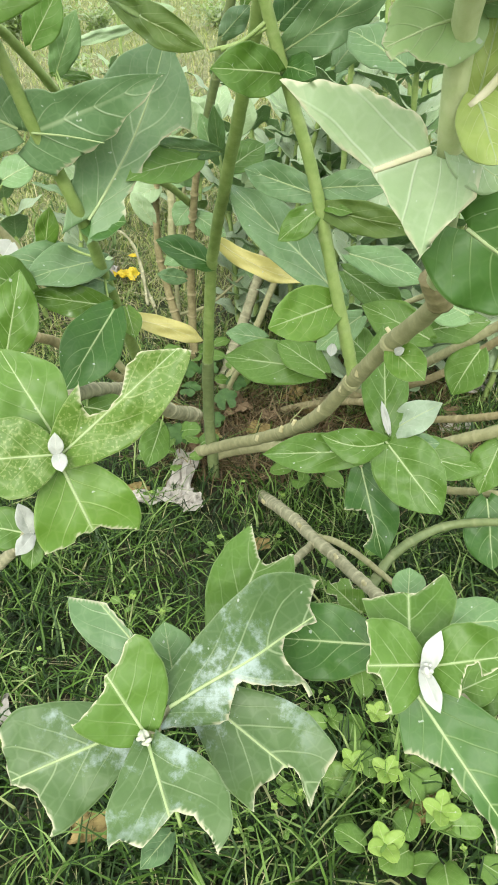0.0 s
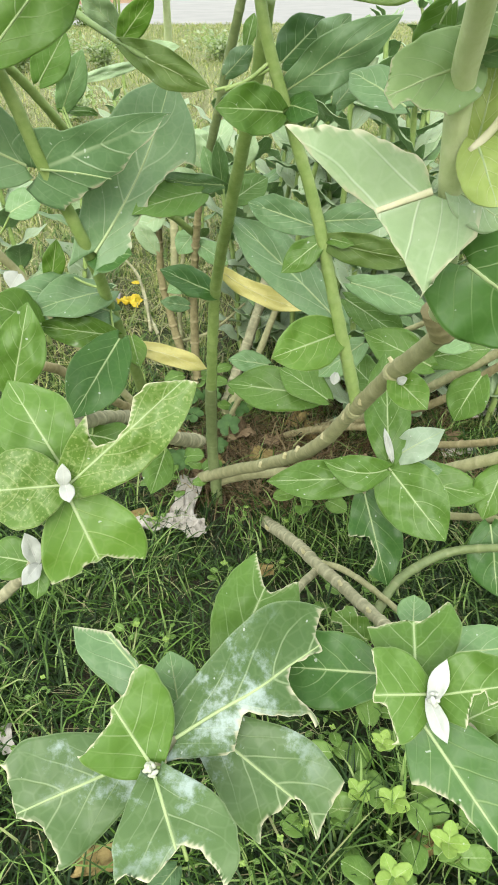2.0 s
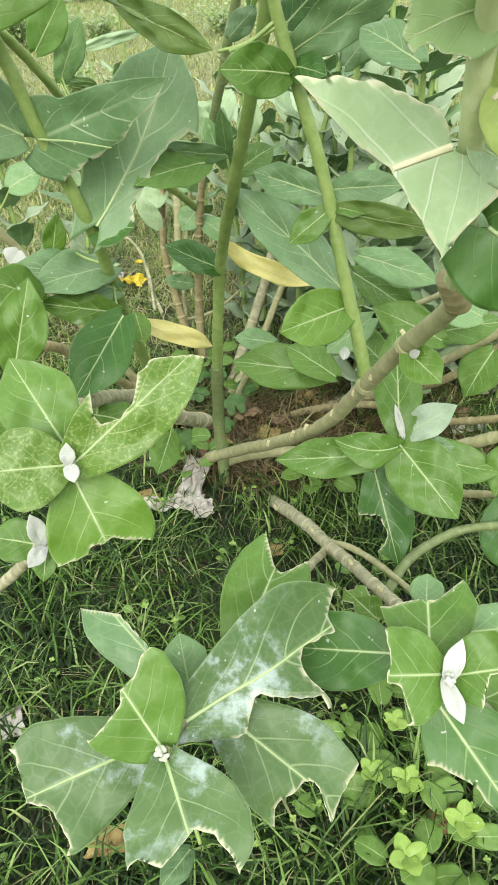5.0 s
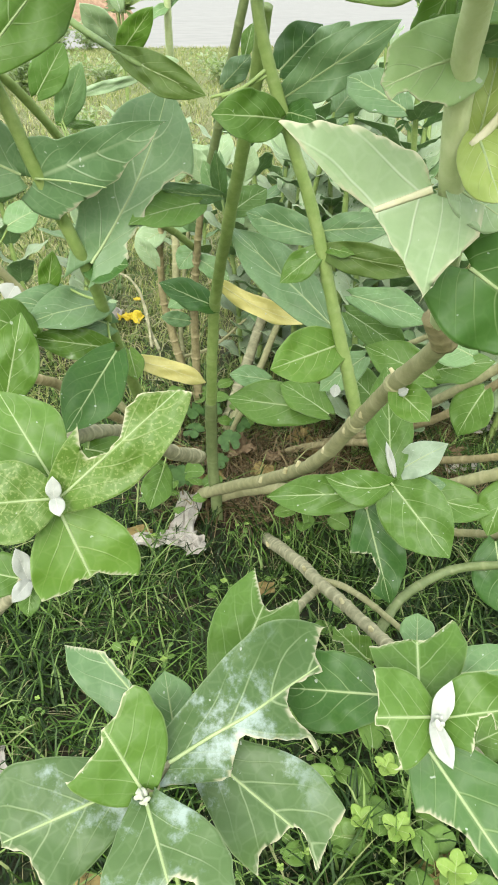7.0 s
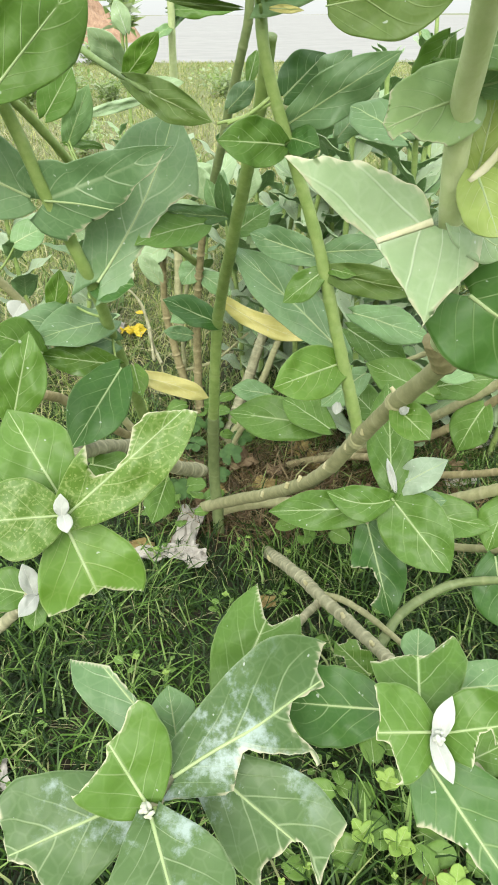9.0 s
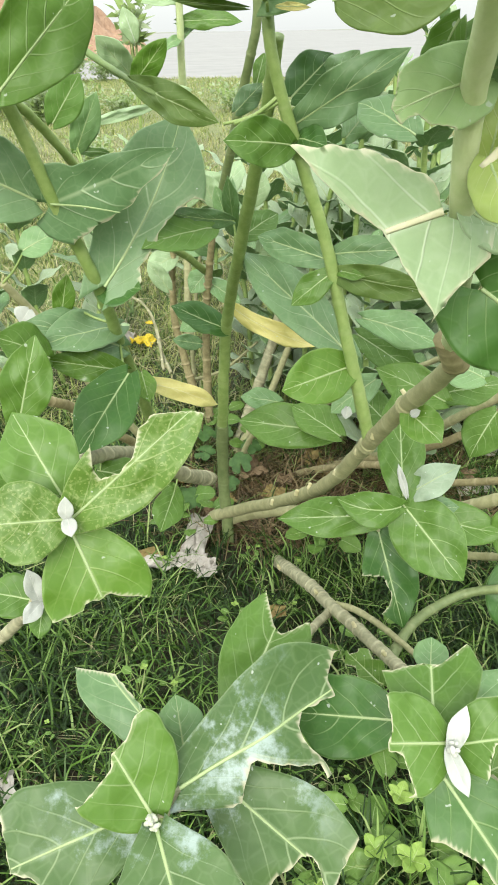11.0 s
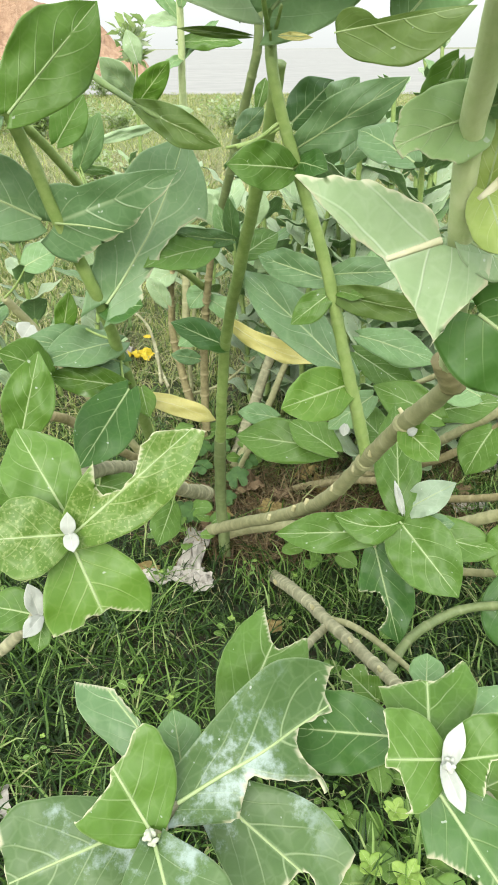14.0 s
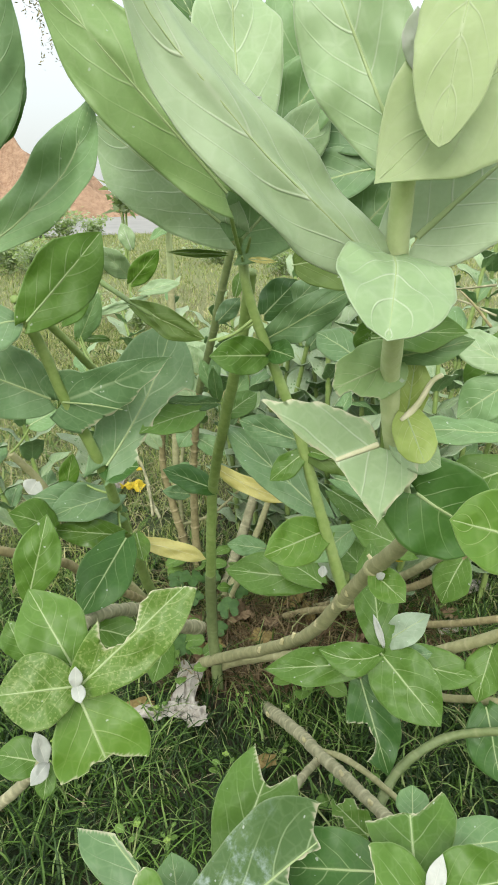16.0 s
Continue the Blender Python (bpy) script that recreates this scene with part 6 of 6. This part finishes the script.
for k in range(22):
    rng = random.Random(300 + k)
    near = k < 17
    x = rng.gauss(0.02, 0.22) if near else rng.uniform(-0.5, 0.6)
    y = rng.gauss(1.5, 0.16) if near else rng.uniform(0.4, 1.3)
    sheet("dry_leaf", x, y, rng.uniform(0.05, 0.11), rng.uniform(0.03, 0.06), 0.03, rng.uniform(0, 6), 30 + k, rng.choice((M_DRY, M_DRY, M_DRYTAN)),
          "curled brown dead leaf on the soil", "dead leaf", 0.6, 7, 0.2)
sheet("dry_leaf", -0.250, 0.415, 0.065, 0.045, 0.03, 0.1, 71, M_DRYTAN, "curled tan dead leaf in the grass", "dead leaf", 0.5, 9, 0.2)
sheet("dry_leaf", -0.045, 1.60, 0.09, 0.08, 0.06, 0.4, 74, M_DRY, "large brown dead leaf beside the stem", "dead leaf", 0.5, 9, 0.3)


def blossom(x, y, z, size, seed):
    rng = random.Random(seed)
    plant = thing("yellow_flower", (x, y, 0.0), "small bright yellow wildflower on a thin stalk", "flower", "yellow wildflowers")
    stalk(plant, [(x, y, -0.005), (x + 0.01, y, z * 0.5), (x, y, z)], 0.0015, 0.001, M_STALK, gap=0.3, sides=5)
    for j in range(6):
        a = j * 1.047 + rng.uniform(-0.2, 0.2)
        d = Vector((math.cos(a), math.sin(a), 0.35)).normalized()
        leaf(plant, (x, y, z), Vector((x, y, z)) + d * size, size * 0.7, (0, -0.4, 1), mat=M_FLOWER, under=M_FLOWER, fine=0, rib=0, name="petal")
    return plant


for k, (x, y, z) in enumerate(((0.42, 1.55, 0.24), (-0.48, 2.66, 0.09))):
    blossom(x, y, z, 0.022, 500 + k)

# a young tree and low bushes towards the open ground

def scrub(x, y, high, wide, count, size, seed, mats, label, name="low_bush", category="bush", group="meadow bushes", low=0.0):
    """A low scrubby bush: forked stems and a loose crown of many small leaves."""
    rng = random.Random(seed)
    plant = thing(name, (x, y, 0.0), label, category, group)
    verts, faces, slots = [], [], []
    for k in range(7):
        a = k * 0.9 + rng.uniform(-0.3, 0.3)
        out = wide * rng.uniform(0.3, 1.0)
        top = Vector((x + out * math.cos(a), y + out * math.sin(a), low + high * rng.uniform(0.6, 1.05)))
        mid = Vector((x + 0.3 * out * math.cos(a), y + 0.3 * out * math.sin(a), low + high * 0.4))
        stalk(plant, [(x, y, -0.02), mid, top], 0.009, 0.004, M_STALK, gap=0.3, sides=5)
        line = curve_points([(x, y, low), mid, top], 12)
        for c in range(count // 7):
            p = line[int(len(line) * rng.uniform(0.25, 0.999))]
            p = p + Vector((rng.gauss(0, 1), rng.gauss(0, 1), rng.gauss(0, 0.7))) * wide * 0.16
            d = Vector((rng.uniform(-1, 1), rng.uniform(-1, 1), rng.uniform(-0.3, 0.9))).normalized() * size * rng.uniform(0.6, 1.3)
            w = d.cross(Vector((rng.uniform(-1, 1), rng.uniform(-1, 1), 1))).normalized() * d.length * 0.24
            up = w.cross(d).normalized() * d.length * 0.08
            n = len(verts)
            verts += [p, p + d * 0.4 + w + up, p + d, p + d * 0.4 - w + up]
            faces += [[n, n + 1, n + 2], [n, n + 2, n + 3]]
            slots += [c % len(mats)] * 2
    settle_in(link_mesh("foliage", verts, faces, list(mats), slots=slots, smooth=False), plant)
    return plant


MEADOW = (M_SCRUB, M_SCRUBPALE)
for k, (x, y, h, w, n, size) in enumerate(((-3.25, 11.0, 0.6, 0.5, 1000, 0.085), (-2.75, 11.2, 0.5, 0.45, 800, 0.08), (-3.9, 11.8, 0.7, 0.6, 1100, 0.09),
                                           (-2.15, 11.5, 0.35, 0.4, 600, 0.08), (-4.6, 13.0, 0.75, 0.8, 1200, 0.1), (-9.2, 21.5, 0.9, 0.9, 700, 0.14), (-8.0, 21.0, 0.85, 0.8, 700, 0.14), (-7.0, 21.8, 0.9, 0.9, 700, 0.14), (-6.0, 21.2, 0.8, 0.8, 700, 0.14), (-5.1, 20.8, 0.75, 0.7, 650, 0.13), (-4.4, 21.4, 0.6, 0.6, 500, 0.13), (-0.45, 12.5, 0.4, 0.6, 700, 0.09), (0.6, 10.5, 0.5, 0.5, 700, 0.08),
                                           (-1.6, 6.9, 0.35, 0.3, 500, 0.06), (-1.0, 6.3, 0.3, 0.25, 420, 0.055), (-0.55, 5.4, 0.28, 0.25, 420, 0.05))):
    scrub(x, y, h, w, n, size, 700 + k, MEADOW, "low scrubby green bush in the yellowish meadow")


scrub(-1.21, 7.37, 0.42, 0.19, 170, 0.135, 741, (M_SCRUB, M_SCRUBPALE), "small young tree with drooping green leaves in the meadow", "young_tree", "tree", "", 0.96)


# a tree beyond the edge of the view, whose drooping twigs hang in
def broad_tree(x, y, reach, seed):
    rng = random.Random(seed)
    tree = thing("roadside_tree", (x, y, 0.0), "spreading roadside tree with thin drooping brownish green twigs", "tree")
    stalk(tree, [(x, y, -0.05), (x + 0.1, y + 0.05, 1.6), (x - 0.05, y, 3.2), (x + 0.1, y, 5.0)], 0.16, 0.06, M_BARK, gap=0.5, name="trunk", sides=14)
    verts, faces = [], []
    for k in range(9):
        a = k * 0.7 + rng.uniform(-0.2, 0.2)
        out = rng.uniform(1.6, 2.4)
        end = Vector((x + out * math.cos(a), y + out * math.sin(a), 4.6 + rng.uniform(-0.2, 0.8)))
        if k == 0:
            end = Vector(reach) + Vector((-0.1, 0.0, 0.45))
        mid = Vector((x, y, 3.4)).lerp(end, 0.55) + Vector((0, 0, 0.55))
        stalk(tree, [(x, y, 2.6 + 0.2 * k), mid, end], 0.05, 0.012, M_BARK, gap=0.4, name="limb", sides=8)
        tip = end + Vector((0.6, 0.0, -0.12))
        if k == 0:
            stalk(tree, [end, end.lerp(tip, 0.5) + Vector((0, 0, 0.05)), tip], 0.012, 0.004, M_BARK, gap=0.4, name="twig", sides=6)
        for c in range(26 if k else 44):
            f = rng.uniform(0.35, 1.0)
            root = Vector((x, y, 3.0)).lerp(mid, min(1, f * 1.8)) if f < 0.55 else mid.lerp(end, (f - 0.55) / 0.45)
            if c >= 26:
                root = end.lerp(tip, (c - 26) / 17)
            drop = rng.uniform(0.2, 0.75)
            sway = Vector((rng.uniform(-0.35, 0.35), rng.uniform(-0.35, 0.35), -drop))
            for i in range(16):
                p = root + sway * (i / 15)
                d = Vector((rng.uniform(-1, 1), rng.uniform(-1, 1), rng.uniform(-0.9, 0.3))).normalized() * rng.uniform(0.03, 0.07)
                w = d.cross(Vector((rng.uniform(-1, 1), rng.uniform(-1, 1), 1))).normalized() * 0.009
                n = len(verts)
                verts += [p, p + d * 0.5 + w, p + d, p + d * 0.5 - w]
                faces.append([n, n + 1, n + 2, n + 3])
    crown = link_mesh("crown", verts, faces, [M_TWIGLEAF])
    settle_in(crown, tree)
    return tree


broad_tree(-4.82, 8.99, (-2.22, 8.39, 2.82), 77)


# ---- grass ----
def grass(name, label, count, area, height, width, mat, seed, lean=0.9, keep=None, thin=0.25):
    """Many bent blades in one mesh over area (x0, x1, y0, y1)."""
    rng = np.random.default_rng(seed)
    x = rng.uniform(area[0], area[1], count)
    y = rng.uniform(area[2], area[3], count)
    tuft = np.array([noise.noise((a * 5.5, b * 5.5, seed)) for a, b in zip(x, y)])
    ok = rng.uniform(-0.9, 0.5, count) < tuft + thin
    if keep is not None:
        ok &= keep(x, y, rng)
    x, y, tuft = x[ok], y[ok], tuft[ok]
    n = len(x)
    h = height * rng.uniform(0.45, 1.25, n) * (1 + 0.5 * tuft)
    w = width * rng.uniform(0.6, 1.3, n)
    a = rng.uniform(0, 2 * np.pi, n)
    bend = rng.uniform(0.25, 1.0, n) * lean
    turn = a + rng.uniform(-0.7, 0.7, n)
    near = np.clip(1 - np.hypot(x, y - 1.5) / 9, 0, 1)
    z0 = -0.012 * near - 0.004
    dx, dy = np.cos(a), np.sin(a)
    ex, ey = np.cos(turn), np.sin(turn)
    sx, sy = -dy * w / 2, dx * w / 2
    rows = []
    for s, taper in ((0.0, 0.8), (0.45, 1.0), (0.8, 0.7)):
        out = bend * h * s ** 1.6
        px = x + out * (dx * (1 - s) + ex * s)
        py = y + out * (dy * (1 - s) + ey * s)
        pz = z0 + h * (s - 0.45 * bend * s ** 2.2)
        rows.append(np.stack([px - sx * taper, py - sy * taper, pz], 1))
        rows.append(np.stack([px + sx * taper, py + sy * taper, pz], 1))
    out = bend * h
    rows.append(np.stack([x + out * ex, y + out * ey, z0 + h * (1 - 0.5 * bend)], 1))
    verts = np.stack(rows, 1).reshape(-1, 3)
    base = np.arange(n)[:, None] * 7
    quads = np.concatenate([base + np.array([0, 1, 3, 2]), base + np.array([2, 3, 5, 4])])
    tris = base + np.array([4, 5, 6])
    me = bpy.data.meshes.new(name)
    me.vertices.add(len(verts))
    me.vertices.foreach_set("co", verts.astype(np.float32).ravel())
    loops = np.concatenate([quads.ravel(), tris.ravel()]).astype(np.int32)
    me.loops.add(len(loops))
    me.loops.foreach_set("vertex_index", loops)
    total = np.concatenate([np.full(len(quads), 4), np.full(len(tris), 3)]).astype(np.int32)
    start = np.concatenate([[0], np.cumsum(total)[:-1]]).astype(np.int32)
    me.polygons.add(len(total))
    me.polygons.foreach_set("loop_start", start)
    me.update(calc_edges=True)
    me.validate()
    me.materials.append(mat)
    me.polygons.foreach_set("use_smooth", [True] * len(me.polygons))
    return tagged(new(name, me), label, "grass", kind="stuff")


def bare_root(x, y, rng):
    d = np.hypot((x - 0.03) / 0.42, (y - 1.45) / 0.28)
    return rng.uniform(0, 1, len(x)) < np.clip(d - 0.35, 0.12, 1)


def soft_edge(x, y, rng):
    d = np.maximum(np.abs(x) - 0.95, np.maximum(-0.1 - y, y - 1.75)) / 0.5
    return bare_root(x, y, rng) & (rng.uniform(0, 1, len(x)) > d)


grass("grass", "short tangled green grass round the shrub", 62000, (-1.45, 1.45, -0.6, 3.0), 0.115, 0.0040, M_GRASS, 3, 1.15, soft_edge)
# low layer in the shade-dark colour
grass("low_grass", "dense low green grass, coloured dark like the shade close to the soil", 105000, (-1.45, 1.45, -0.6, 3.0), 0.055, 0.0042, M_GRASSSHADE, 4, 1.4, soft_edge, 0.6)
grass("dry_grass", "thin straw-coloured dead grass stalks", 6500, (-1.4, 1.4, -0.5, 2.9), 0.075, 0.0020, M_STRAW, 5, 1.8)
def fading(x0, x1, y0, y1, soft):
    """Thins the grass towards the edges of its patch."""
    def test(x, y, rng):
        inside = np.minimum(np.minimum(x - x0, x1 - x), np.minimum(y - y0, y1 - y)) / soft
        return rng.uniform(0, 1, len(x)) < inside
    return test


def around(x, y, rng):
    return fading(-7, 7, -6, 7, 1.5)(x, y, rng) & (np.hypot(x, (y - 0.6) * 0.9) > rng.uniform(0.9, 1.6, len(x)))


grass("turf", "open yellowish green turf all around", 150000, (-7, 7, -6, 7), 0.09, 0.010, M_TURF, 8, 1.3, around)
grass("meadow_grass", "yellowish green meadow grass behind the shrub", 120000, (-3.4, 3.4, 1.45, 7.0), 0.085, 0.0042, M_GRASSFAR, 6, 1.3, fading(-3.4, 3.4, 1.45, 7.0, 0.5))
grass("distant_grass", "light yellow green grass out to the open ground", 160000, (-13, 13, 5.6, 22.6), 0.10, 0.009, M_GRASSFAR, 7, 1.4, fading(-13, 13, 5.6, 22.6, 0.8))
grass("straw", "dead brown straw matted over the soil by the root", 5200, (-0.25, 0.65, 1.30, 1.95), 0.10, 0.0035, M_LITTER, 9, 2.1)
grass("hay", "dry yellow hay lying in the meadow", 16000, (-3.2, 3.2, 1.6, 9.5), 0.13, 0.0045, M_STRAW, 10, 2.0, fading(-3.2, 3.2, 1.6, 9.5, 0.7))
